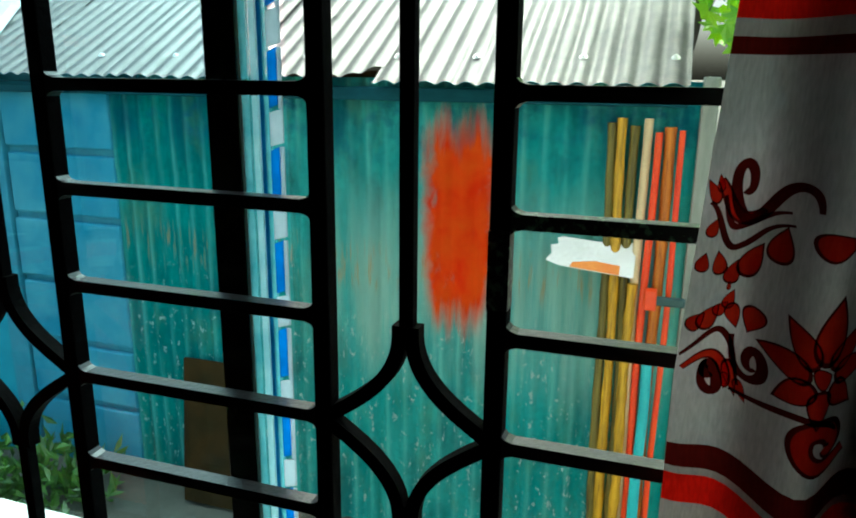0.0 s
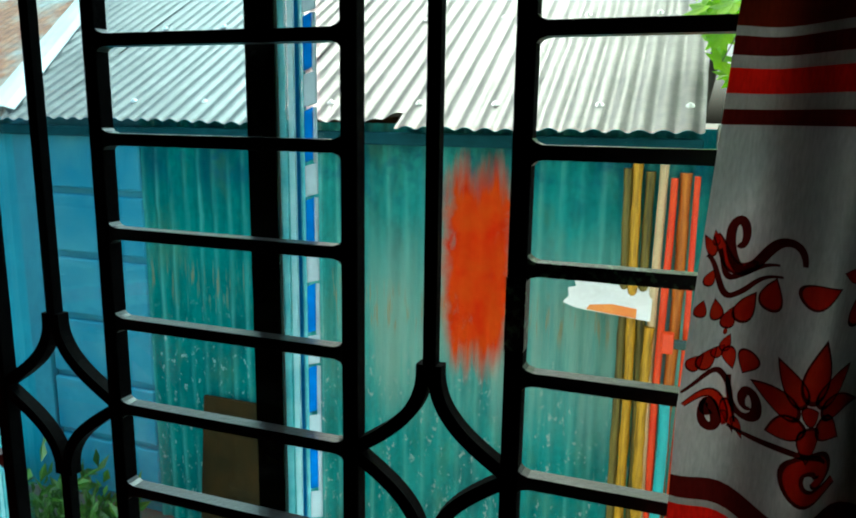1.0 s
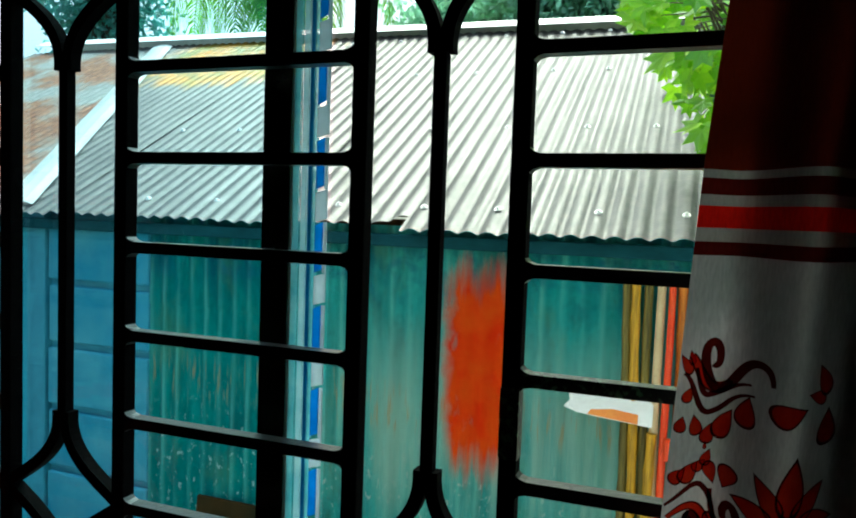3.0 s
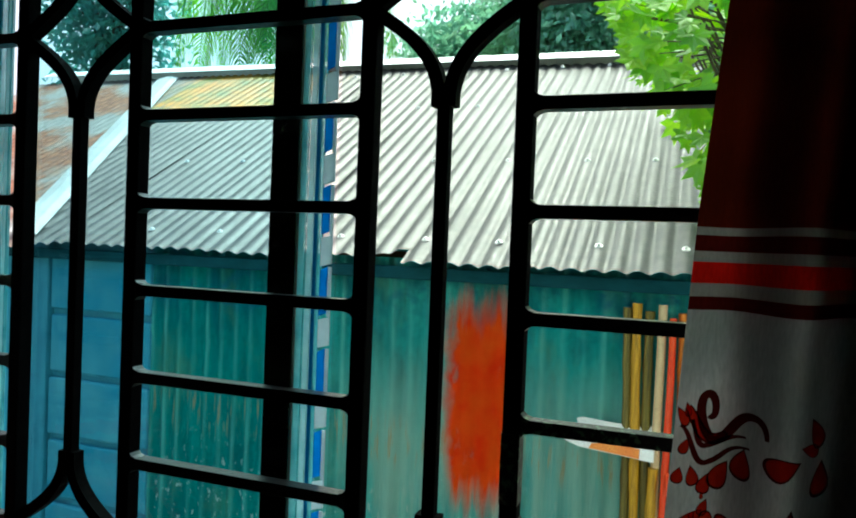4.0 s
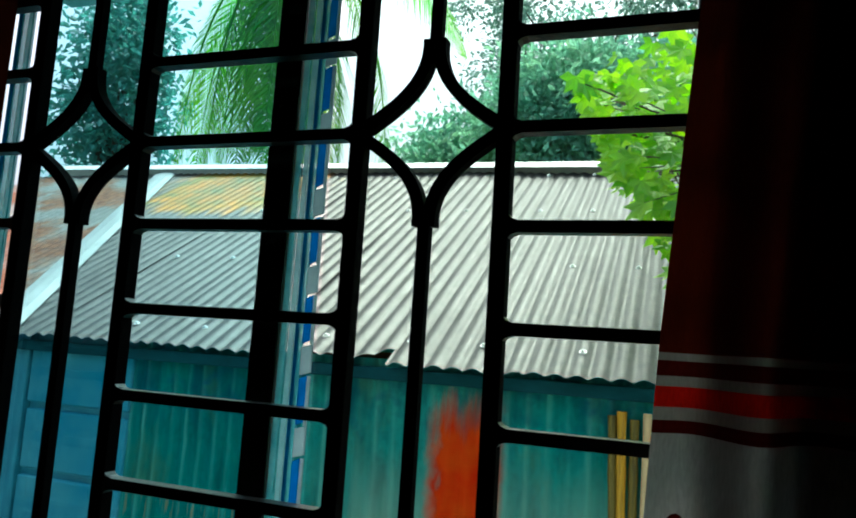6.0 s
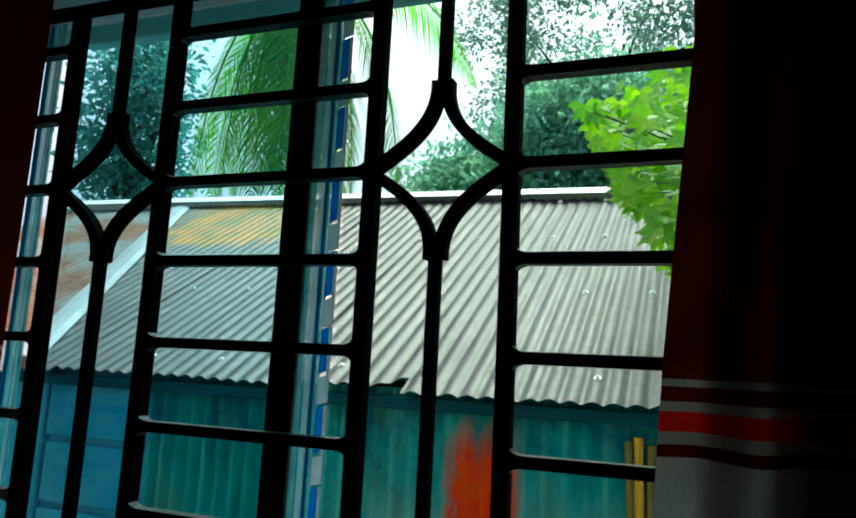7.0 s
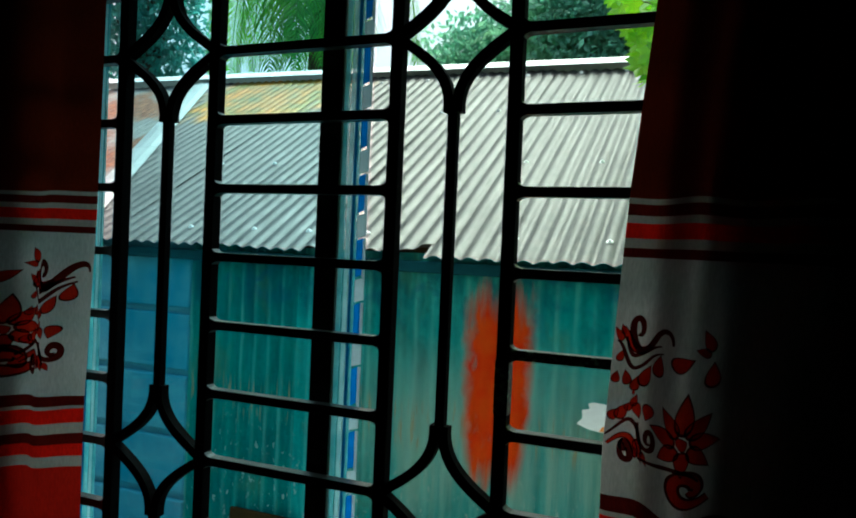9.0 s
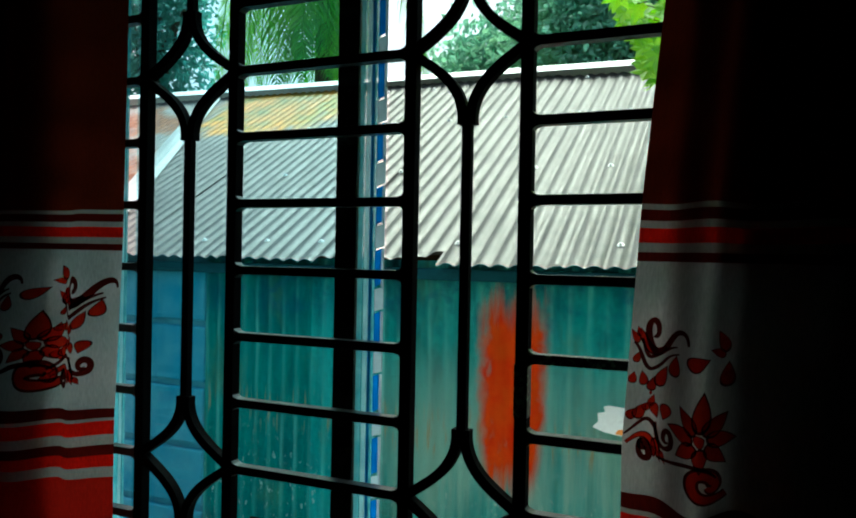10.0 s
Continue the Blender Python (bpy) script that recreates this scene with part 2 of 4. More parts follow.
def cloth_bands(n, l):
    """Woven bands of the curtain by height: dark red top, stripes, off-white field, stripes, red foot."""
    v = coords(n, l)
    a = n.new("ShaderNodeAttribute")
    a.attribute_name = "weave_height"
    f = math_node(n, l, "DIVIDE", math_node(n, l, "SUBTRACT", a.outputs["Fac"], 1.1), 0.5)
    white, pale, deep, red, top = (0.72, 0.70, 0.68), (0.52, 0.49, 0.44), (0.13, 0.008, 0.006), (0.98, 0.012, 0.006), (0.17, 0.016, 0.006)
    bands = [(1.100, (0.66, 0.015, 0.008)), (1.158, pale), (1.174, red), (1.190, deep), (1.206, pale), (1.222, red), (1.243, pale), (1.250, deep),
             (1.268, white), (1.524, deep), (1.535, pale), (1.544, red), (1.559, pale), (1.568, deep), (1.579, pale), (1.585, top)]
    r = n.new("ShaderNodeValToRGB")
    r.color_ramp.interpolation = "CONSTANT"
    while len(r.color_ramp.elements) < len(bands):
        r.color_ramp.elements.new(0.99)
    for e, (z, c) in zip(r.color_ramp.elements, bands):
        e.position, e.color = (z - 1.1) / 0.5, (*c, 1)
    l.new(f, r.inputs["Fac"])
    wv, _ = noise_ramp(n, l, coords(n, l, (1, 1, 0.25)), 420.0, [(0.3, (0.78, 0.78, 0.78)), (0.7, (1, 1, 1))], 2)
    st, _ = noise_ramp(n, l, v, 14.0, [(0.3, (0.86, 0.86, 0.86)), (0.7, (1, 1, 1))], 4)
    return mix(n, l, 1.0, mix(n, l, 1.0, r.outputs["Color"], wv, "MULTIPLY"), st, "MULTIPLY")


def tone(dark, light, scale):
    return lambda n, l: noise_ramp(n, l, coords(n, l), scale, [(0.3, dark), (0.7, light)], 4)[0]


# plaster and room paint set dark to hold bounce light off the curtain
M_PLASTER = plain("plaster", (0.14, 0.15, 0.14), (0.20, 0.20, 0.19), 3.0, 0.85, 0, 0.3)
# pale warm tone chosen to reflect daylight at the house opposite
M_BOUNCE = plain("pale_bounce_paint", (0.62, 0.58, 0.52), (0.76, 0.72, 0.66), 3.0, 0.85, 0, 0.3)
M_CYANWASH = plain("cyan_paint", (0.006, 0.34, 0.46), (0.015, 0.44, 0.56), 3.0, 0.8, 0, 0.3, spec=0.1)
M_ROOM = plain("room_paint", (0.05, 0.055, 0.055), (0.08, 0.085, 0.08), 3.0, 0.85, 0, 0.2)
M_FLOOR = plain("cement_floor", (0.06, 0.06, 0.055), (0.10, 0.095, 0.09), 2.0, 0.6, 0, 0.2)
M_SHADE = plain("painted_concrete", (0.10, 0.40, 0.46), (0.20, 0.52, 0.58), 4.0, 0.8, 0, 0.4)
M_EARTH = plain("earth", (0.055, 0.052, 0.04), (0.12, 0.11, 0.085), 2.5, 0.95, 0, 0.8, fine=30)
M_IRON = plain("black_enamel", (0.0008, 0.001, 0.001), (0.0025, 0.003, 0.003), 22.0, 0.7, 0, 0.3, fine=160, spec=0.02)
M_RUNG = plain("rung_enamel", (0.003, 0.0035, 0.0035), (0.010, 0.011, 0.011), 22.0, 0.32, 0, 0.3, fine=160, spec=0.45)


def chipped():
    m, n, l = nodes_of("flaking_enamel")
    b = n["Principled BSDF"]
    c, f = noise_ramp(n, l, coords(n, l), 150.0, [(0.53, (0.004, 0.005, 0.005)), (0.62, (0.10, 0.20, 0.12))], 3)
    l.new(c, b.inputs["Base Color"])
    b.inputs["Roughness"].default_value = 0.4
    bump(n, l, f, b, 0.5, 0.002)
    return m


M_CHIPPED = chipped()
M_DARK_ALU = plain("dark_anodised", (0.014, 0.018, 0.004), (0.030, 0.034, 0.008), 6.0, 0.25, 0.2, 0.1)
M_ALU = plain("aluminium", (0.55, 0.58, 0.60), (0.70, 0.73, 0.75), 5.0, 0.35, 0.85, 0.1, (1, 1, 0.1))
M_FILM = sheer("clear_film", tone((0.06, 0.40, 0.46), (0.20, 0.60, 0.66), 30), 0.85, 0.35)
M_TAPE_W = sheer("white_tape", tone((0.46, 0.60, 0.64), (0.60, 0.74, 0.78), 40), 0.85)
M_TAPE_B = sheer("blue_tape", tone((0.04, 0.32, 0.64), (0.10, 0.46, 0.84), 40), 0.85)
M_MILK = sheer("milky_film", tone((0.28, 0.60, 0.66), (0.44, 0.74, 0.78), 30), 0.85, 0.2)
M_GROOVE = sheer("blue_groove", tone((0.02, 0.20, 0.36), (0.05, 0.32, 0.50), 30), 0.8)
M_GLASS = glassy("window_glass", (0.74, 0.94, 0.965), 0.12)
M_CLEAR = glassy("clear_glass", (0.84, 0.92, 0.895), 0.12)
M_ROOF = tin("roof_tin", (0.128, 0.123, 0.126), (0.190, 0.182, 0.182), 0.38, 0.32, moss=True)
M_RUSTY = tin("rusty_tin", (0.30, 0.30, 0.30), (0.46, 0.445, 0.43), 0.2, 0.45, rust=0.75)
# one tin in two tones: the right sheets' brighter light is in the colour
M_WALLTIN_LIT = tin("lit_wall_tin", (0.006, 0.42, 0.44), (0.11, 0.70, 0.66), 0.0, 0.45, paint=True, lap=True)
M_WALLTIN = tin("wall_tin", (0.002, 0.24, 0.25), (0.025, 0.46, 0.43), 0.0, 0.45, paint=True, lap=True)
M_FLASH = plain("flashing", (0.60, 0.64, 0.64), (0.78, 0.80, 0.80), 3.0, 0.5, 0.2, 0.2)
M_BOARD = plain("blue_grey_board", (0.012, 0.22, 0.36), (0.10, 0.36, 0.46), 3.6, 0.75, 0, 0.4, spec=0.06)
M_CYAN = plain("cyan_sheet", (0.006, 0.26, 0.38), (0.02, 0.38, 0.52), 3.0, 0.6, 0, 0.1)
M_BLUE = plain("blue_sheet", (0.02, 0.20, 0.30), (0.05, 0.32, 0.44), 5.0, 0.6, 0, 0.3)
M_BROWN = plain("brown_board", (0.016, 0.014, 0.006), (0.055, 0.026, 0.008), 6.0, 0.85, 0, 0.5, spec=0.05)
M_BAMBOO = plain("bamboo", (0.26, 0.14, 0.005), (0.85, 0.46, 0.02), 7.0, 0.5, 0, 0.3, (12, 12, 1))
M_DKBAMBOO = plain("dark_bamboo", (0.07, 0.055, 0.012), (0.24, 0.19, 0.03), 4.0, 0.6, 0, 0.3, (20, 20, 1))
M_RUSTBAMBOO = plain("stained_bamboo", (0.30, 0.06, 0.004), (0.75, 0.24, 0.012), 7.0, 0.5, 0, 0.3, (12, 12, 1))
M_CREAM = plain("cream_pole", (0.66, 0.50, 0.28), (0.84, 0.66, 0.40), 4.0, 0.6, 0, 0.2)
M_POST = plain("grey_wood", (0.22, 0.25, 0.22), (0.36, 0.38, 0.34), 5.0, 0.8, 0, 0.4, (6, 6, 1))
# near-black colour for the shade strip below the roof edge
M_EAVESHADE = plain("eave_shade_dark", (0.004, 0.035, 0.045), (0.014, 0.09, 0.12), 7.0, 0.9, 0, 0.5, (0.4, 1, 1), spec=0.05)
M_RED = plain("red_enamel", (0.80, 0.03, 0.004), (0.95, 0.09, 0.008), 5.0, 0.4, 0, 0.1)
M_TURQ = plain("turquoise_pipe", (0.03, 0.42, 0.45), (0.05, 0.55, 0.58), 5.0, 0.4, 0, 0.1)
M_CLAMP = plain("dark_green_iron", (0.02, 0.06, 0.06), (0.04, 0.10, 0.10), 8.0, 0.5, 0.2, 0.2)
M_PAPER = plain("white_paper", (0.82, 0.83, 0.80), (0.92, 0.92, 0.90), 9.0, 0.7, 0, 0.1)
M_ORANGE = plain("orange_print", (0.85, 0.20, 0.03), (0.92, 0.34, 0.06), 9.0, 0.7, 0, 0.1)
M_ZINC = plain("zinc_screw", (0.75, 0.76, 0.76), (0.88, 0.88, 0.88), 30.0, 0.4, 0.3, 0.1)
M_BARK = plain("bark", (0.05, 0.04, 0.03), (0.13, 0.10, 0.07), 9.0, 0.9, 0, 0.8, (1, 1, 0.3), 40)
M_CLOTH = sheer("curtain_cloth", cloth_bands, 0.43)
M_PRINT_D = dyed("dark_red_print", (0.10, 0.006, 0.005), (0.18, 0.012, 0.008))
M_PRINT_R = dyed("red_print", (0.86, 0.014, 0.008), (1.0, 0.05, 0.016))
M_LEAF = leaf_mat("bright_leaf", (0.14, 0.48, 0.001), (0.60, 0.92, 0.004), 2.5, 0.65, True)
M_PALM = leaf_mat("palm_leaf", (0.02, 0.42, 0.05), (0.36, 0.80, 0.03), 0.9, 0.75)
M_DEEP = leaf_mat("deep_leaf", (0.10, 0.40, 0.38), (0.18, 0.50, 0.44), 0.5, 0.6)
# distance haze is mixed into the next two leaf colours
M_FAR = leaf_mat("hazed_far_leaf", (0.20, 0.40, 0.36), (0.36, 0.54, 0.46), 0.4, 0.5)
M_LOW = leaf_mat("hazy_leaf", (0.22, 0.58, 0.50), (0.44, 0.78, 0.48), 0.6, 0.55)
M_WEED = leaf_mat("weed_leaf", (0.06, 0.17, 0.02), (0.13, 0.29, 0.03), 5.0, 0.4)
M_WIRE = plain("wire", (0.5, 0.5, 0.5), (0.6, 0.6, 0.6), 5.0, 0.6)


# ---- mesh helpers ----
def mesh_from(bm, name, material, smooth=False):
    me = bpy.data.meshes.new(name)
    bm.to_mesh(me)
    bm.free()
    for p in me.polygons:
        p.use_smooth = smooth
    if smooth:
        me.set_sharp_from_angle(angle=radians(60))
    me.materials.append(material)
    return me


def part(name, bm, material, parent=None, label="", smooth=False):
    ob = new(name, mesh_from(bm, name, material, smooth))
    if parent is not None:
        ob.parent = parent
    if label:
        ob["label"] = label
    return ob


def anchor(name, place, label, category, group=""):
    ob = new(name)
    ob.location = place
    ob.empty_display_size = 0.1
    return tagged(ob, label, category, group)


def keep_world(ob, parent):
    """Parent a mesh that was built in world coordinates."""
    ob.parent = parent
    ob.matrix_parent_inverse = Matrix.Translation(parent.location).inverted()
    return ob


def wpart(name, bm, material, parent, label="", smooth=False):
    return keep_world(part(name, bm, material, None, label, smooth), parent)


def box(x0, x1, y0, y1, z0, z1, bevel=0.0, bm=None):
    own = bm is None
    bm = bm or bmesh.new()
    m = Matrix.LocRotScale(((x0 + x1) / 2, (y0 + y1) / 2, (z0 + z1) / 2), None, (abs(x1 - x0), abs(y1 - y0), abs(z1 - z0)))
    made = bmesh.ops.create_cube(bm, size=1, matrix=m)
    if bevel and own:
        bmesh.ops.bevel(bm, geom=list(bm.edges), offset=bevel, segments=2, affect="EDGES", profile=0.5)
    return bm


def extrude_outline(points, y0, y1):
    """A prism: an outline of (x, z) between two depths."""
    bm = bmesh.new()
    front = [bm.verts.new((x, y0, z)) for x, z in points]
    back = [bm.verts.new((x, y1, z)) for x, z in points]
    bm.faces.new(front)
    bm.faces.new(back[::-1])
    k = len(points)
    for i in range(k):
        bm.faces.new((front[i], back[i], back[(i + 1) % k], front[(i + 1) % k]))
    bmesh.ops.recalc_face_normals(bm, faces=bm.faces)
    return bm


def tube(path, radii, sides=10, bm=None, cap=True):
    """A tapered round bar along a path of points."""
    bm = bm or bmesh.new()
    rings = []
    for i, p in enumerate(path):
        p = Vector(p)
        a, b = Vector(path[max(i - 1, 0)]), Vector(path[min(i + 1, len(path) - 1)])
        q = (b - a).to_track_quat("Z", "Y")
        r = radii[i] if isinstance(radii, (list, tuple)) else radii
        rings.append([bm.verts.new(p + q @ Vector((r * math.cos(k * math.tau / sides), r * math.sin(k * math.tau / sides), 0))) for k in range(sides)])
    for u, v in zip(rings, rings[1:]):
        for k in range(sides):
            bm.faces.new((u[k], u[(k + 1) % sides], v[(k + 1) % sides], v[k]))
    if cap:
        bm.faces.new(rings[0][::-1])
        bm.faces.new(rings[-1])
    return bm


def bezier(a, b, c, d, n=24):
    return [tuple((1 - t) ** 3 * np.array(a) + 3 * t * (1 - t) ** 2 * np.array(b) + 3 * t * t * (1 - t) * np.array(c) + t ** 3 * np.array(d)) for t in np.linspace(0, 1, n)]


# ---- our house: the wall with the window, and the dark room ----
X0, X1, Z0, Z1 = -0.53, 0.525, 0.85, 2.13     # the opening
XO = -0.66                                     # the opening is splayed wider outside
YI, YO = -0.06, 0.19                           # inner and outer face of the wall
RX, RY, RZ = 2.3, -3.6, 2.9                    # half width, back wall, ceiling height
GROUND = -0.75


def wall_with_hole(y0, y1, x0=X0):
    bm = bmesh.new()
    xs, zs = [-RX - 0.2, x0, X1, RX + 0.2], [GROUND, Z0, Z1, RZ + 0.15]
    for i in range(3):
        for j in range(3):
            if (i, j) != (1, 1):
                box(xs[i], xs[i + 1], y0, y1, zs[j], zs[j + 1], 0, bm)
    bmesh.ops.remove_doubles(bm, verts=bm.verts, dist=1e-5)
    inner = [f for f in bm.faces if sum(1 for g in bm.faces if g is not f and (g.calc_center_median() - f.calc_center_median()).length < 1e-5)]
    bmesh.ops.delete(bm, geom=inner, context="FACES")
    return bm


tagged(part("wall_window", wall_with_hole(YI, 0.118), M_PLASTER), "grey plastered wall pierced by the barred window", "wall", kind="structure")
# out of sight; added as a reflector that brightens the tin wall
tagged(part("wall_outer_face", wall_with_hole(0.1185, YO, XO), M_BOUNCE), "unseen pale outer face of the wall, added to bounce light", "wall", kind="structure")
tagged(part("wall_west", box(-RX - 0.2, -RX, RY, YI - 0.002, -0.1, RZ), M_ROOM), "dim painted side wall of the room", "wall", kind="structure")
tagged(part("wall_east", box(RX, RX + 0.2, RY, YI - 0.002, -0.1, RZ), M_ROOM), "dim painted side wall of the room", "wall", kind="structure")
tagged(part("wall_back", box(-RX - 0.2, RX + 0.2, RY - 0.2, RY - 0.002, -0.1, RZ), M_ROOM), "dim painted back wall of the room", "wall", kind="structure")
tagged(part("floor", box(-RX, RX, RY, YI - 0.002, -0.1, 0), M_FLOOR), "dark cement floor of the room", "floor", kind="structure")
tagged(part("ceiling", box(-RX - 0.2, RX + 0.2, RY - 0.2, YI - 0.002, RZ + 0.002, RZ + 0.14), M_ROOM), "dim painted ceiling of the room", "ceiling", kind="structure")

for b, mat in (((XO - 0.002, XO + 0.006, 0.1195, YO + 0.004, Z0, Z1), M_CYANWASH), ((X1 - 0.006, X1 + 0.002, 0.1195, YO + 0.004, Z0, Z1), M_CYANWASH),
               ((XO + 0.007, X1 - 0.007, 0.1195, YO + 0.004, Z1 - 0.006, Z1 + 0.002), M_SHADE)):
    tagged(part("reveal_lining", box(*b), mat), "painted reveal of the window opening", "reveal", kind="structure")

# concrete sunshade over the window, outside
shade_bm = extrude_outline([(-1.0, 0), (1.0, 0), (1.0, 0.07), (-1.0, 0.07)], YO + 0.003, 0.62)
sunshade = part("sunshade", shade_bm, M_SHADE)
sunshade.location = (0.02, 0, 2.36)
tagged(sunshade, "pale blue-grey concrete sunshade slab above the window", "sunshade", kind="structure")

# ---- ground ----
ground_bm = bmesh.new()
bmesh.ops.create_grid(ground_bm, x_segments=60, y_segments=60, size=1)
for v in ground_bm.verts:
    r = max(abs(v.co.x), abs(v.co.y))
    v.co.x, v.co.y = v.co.x * (1 + 250 * r ** 4), v.co.y * (1 + 250 * r ** 4)
    v.co.x, v.co.y = v.co.x * 6, v.co.y * 6
    v.co.z = GROUND + 0.03 * noise.noise((v.co.x * 1.3, v.co.y * 1.3, 0))
tagged(part("ground", ground_bm, M_EARTH), "bare damp earth of the yard", "ground", kind="structure")


# ---- sliding window ----
def sliding_window():
    w = anchor("window_1", ((X0 + X1) / 2, 0.07, Z0), "sliding aluminium window with tinted glass and leftover blue and white tape", "window")
    w["kind"] = "structure"
    y0, y1 = 0.035, 0.115
    for name, b in (("frame_head", (X0 + 0.002, X1 - 0.002, y0, y1, Z1 - 0.022, Z1 - 0.002)), ("frame_sill", (X0 + 0.002, X1 - 0.002, y0, y1, Z0 + 0.002, Z0 + 0.04)),
                    ("frame_jamb", (X0 + 0.002, -0.468, y0, 0.070, Z0 + 0.042, Z1 - 0.037)), ("frame_jamb", (X1 - 0.035, X1 - 0.002, y0, y1, Z0 + 0.042, Z1 - 0.037))):
        wpart(name, box(*b, 0.002), M_ALU, w)
    # meeting stiles: a dark one, and one still wrapped in its film
    wpart("meeting_stile", box(0.005, 0.041, 0.046, 0.066, Z0 + 0.042, Z1 - 0.037, 0.002), M_DARK_ALU, w, "dark anodised meeting stile")
    z0, z1 = Z0 + 0.042, Z1 - 0.037
    film = extrude_outline([(0.0425, z0), (0.0505, z0), (0.0505, z1), (0.0425, z1)], 0.050, 0.054)
    stile = wpart("film_strip", film, M_FILM, w, "clear bluish film strip")
    wpart("film_strip", extrude_outline([(0.0515, z0), (0.058, z0), (0.058, z1), (0.0515, z1)], 0.053, 0.057), M_MILK, w, "milky film strip")
    wpart("film_strip", extrude_outline([(0.059, z0), (0.0635, z0), (0.0635, z1), (0.059, z1)], 0.055, 0.059), M_GROOVE, w, "dark blue groove strip")
    wpart("film_strip", extrude_outline([(0.0645, z0), (0.070, z0), (0.070, z1), (0.0645, z1)], 0.053, 0.057), M_FILM, w, "clear bluish film strip")
    z, k = z0, 0
    while z < z1 - 0.06:
        h = 0.056 if k % 2 else 0.036
        sk = 0.004
        top = min(z + h, z1)
        if k % 2:
            wpart("tape_piece", extrude_outline([(0.0705, z), (0.0800, z + sk), (0.0800, top), (0.0705, top - sk)], 0.052, 0.054), M_TAPE_B, stile, "blue protective tape")
            wpart("tape_piece", extrude_outline([(0.0805, z), (0.0845, z), (0.0845, top), (0.0805, top)], 0.052, 0.054), M_TAPE_W, stile, "white protective tape")
        else:
            wpart("tape_piece", extrude_outline([(0.0705, z), (0.0845, z + sk), (0.0845, top), (0.0705, top - sk)], 0.052, 0.054), M_TAPE_W, stile, "white protective tape")
        z += h
        k += 1
    for a, b, mat, lab in ((-0.467, -0.460, M_GROOVE, "dark blue groove strip"), (-0.459, -0.447, M_FILM, "clear bluish film strip"),
                           (-0.446, -0.440, M_MILK, "milky film strip"), (-0.4395, -0.436, M_FILM, "clear bluish film strip")):
        wpart("film_strip", extrude_outline([(a, z0), (b, z0), (b, z1), (a, z1)], 0.073, 0.077), mat, w, lab)
    for x0, x1, y, mat, lab in ((-0.435, 0.004, 0.095, M_GLASS, "tinted glass pane"), (0.0855, X1 - 0.037, 0.06, M_CLEAR, "clear glass pane")):
        p = wpart("pane", box(x0, x1, y - 0.0005, y + 0.0005, z0, z1), mat, w, lab)
        p.visible_shadow = False
    return w


sliding_window()


# ---- window grille ----
VERTS = (-0.3185, -0.1435, 0.1500, 0.3110)
LEVEL, PITCH, GZ0, GZ1 = 1.2, 0.1, 0.86, 2.064


def rung(x0, x1, z):
    """A flat rung whose ends swell into weld beads."""
    h, e, s = 0.0062, 0.0115, 0.009
    top = [(x0, z + e), (x0 + 0.003, z + h + 0.002), (x0 + s, z + h), (x1 - s, z + h), (x1 - 0.003, z + h + 0.002), (x1, z + e)]
    low = [(x, 2 * z - zz) for x, zz in top][::-1]
    return extrude_outline(top + low, -0.008, 0.008)


def swept(points, w, y0, y1):
    """A flat bar bent along points (x, z)."""
    left, right = [], []
    for i, (x, z) in enumerate(points):
        a, b = points[max(i - 1, 0)], points[min(i + 1, len(points) - 1)]
        d = Vector((b[0] - a[0], b[1] - a[1])).normalized()
        left.append((x - d.y * w / 2, z + d.x * w / 2))
        right.append((x + d.y * w / 2, z - d.x * w / 2))
    bm = bmesh.new()
    rings = [[bm.verts.new((p[0], y, p[1])) for p, y in ((l, y0), (r, y0), (r, y1), (l, y1))] for l, r in zip(left, right)]
    for u, v in zip(rings, rings[1:]):
        for k in range(4):
            bm.faces.new((u[k], u[(k + 1) % 4], v[(k + 1) % 4], v[k]))
    bm.faces.new(rings[0][::-1])
    bm.faces.new(rings[-1])
    bmesh.ops.recalc_face_normals(bm, faces=bm.faces)
    return bm


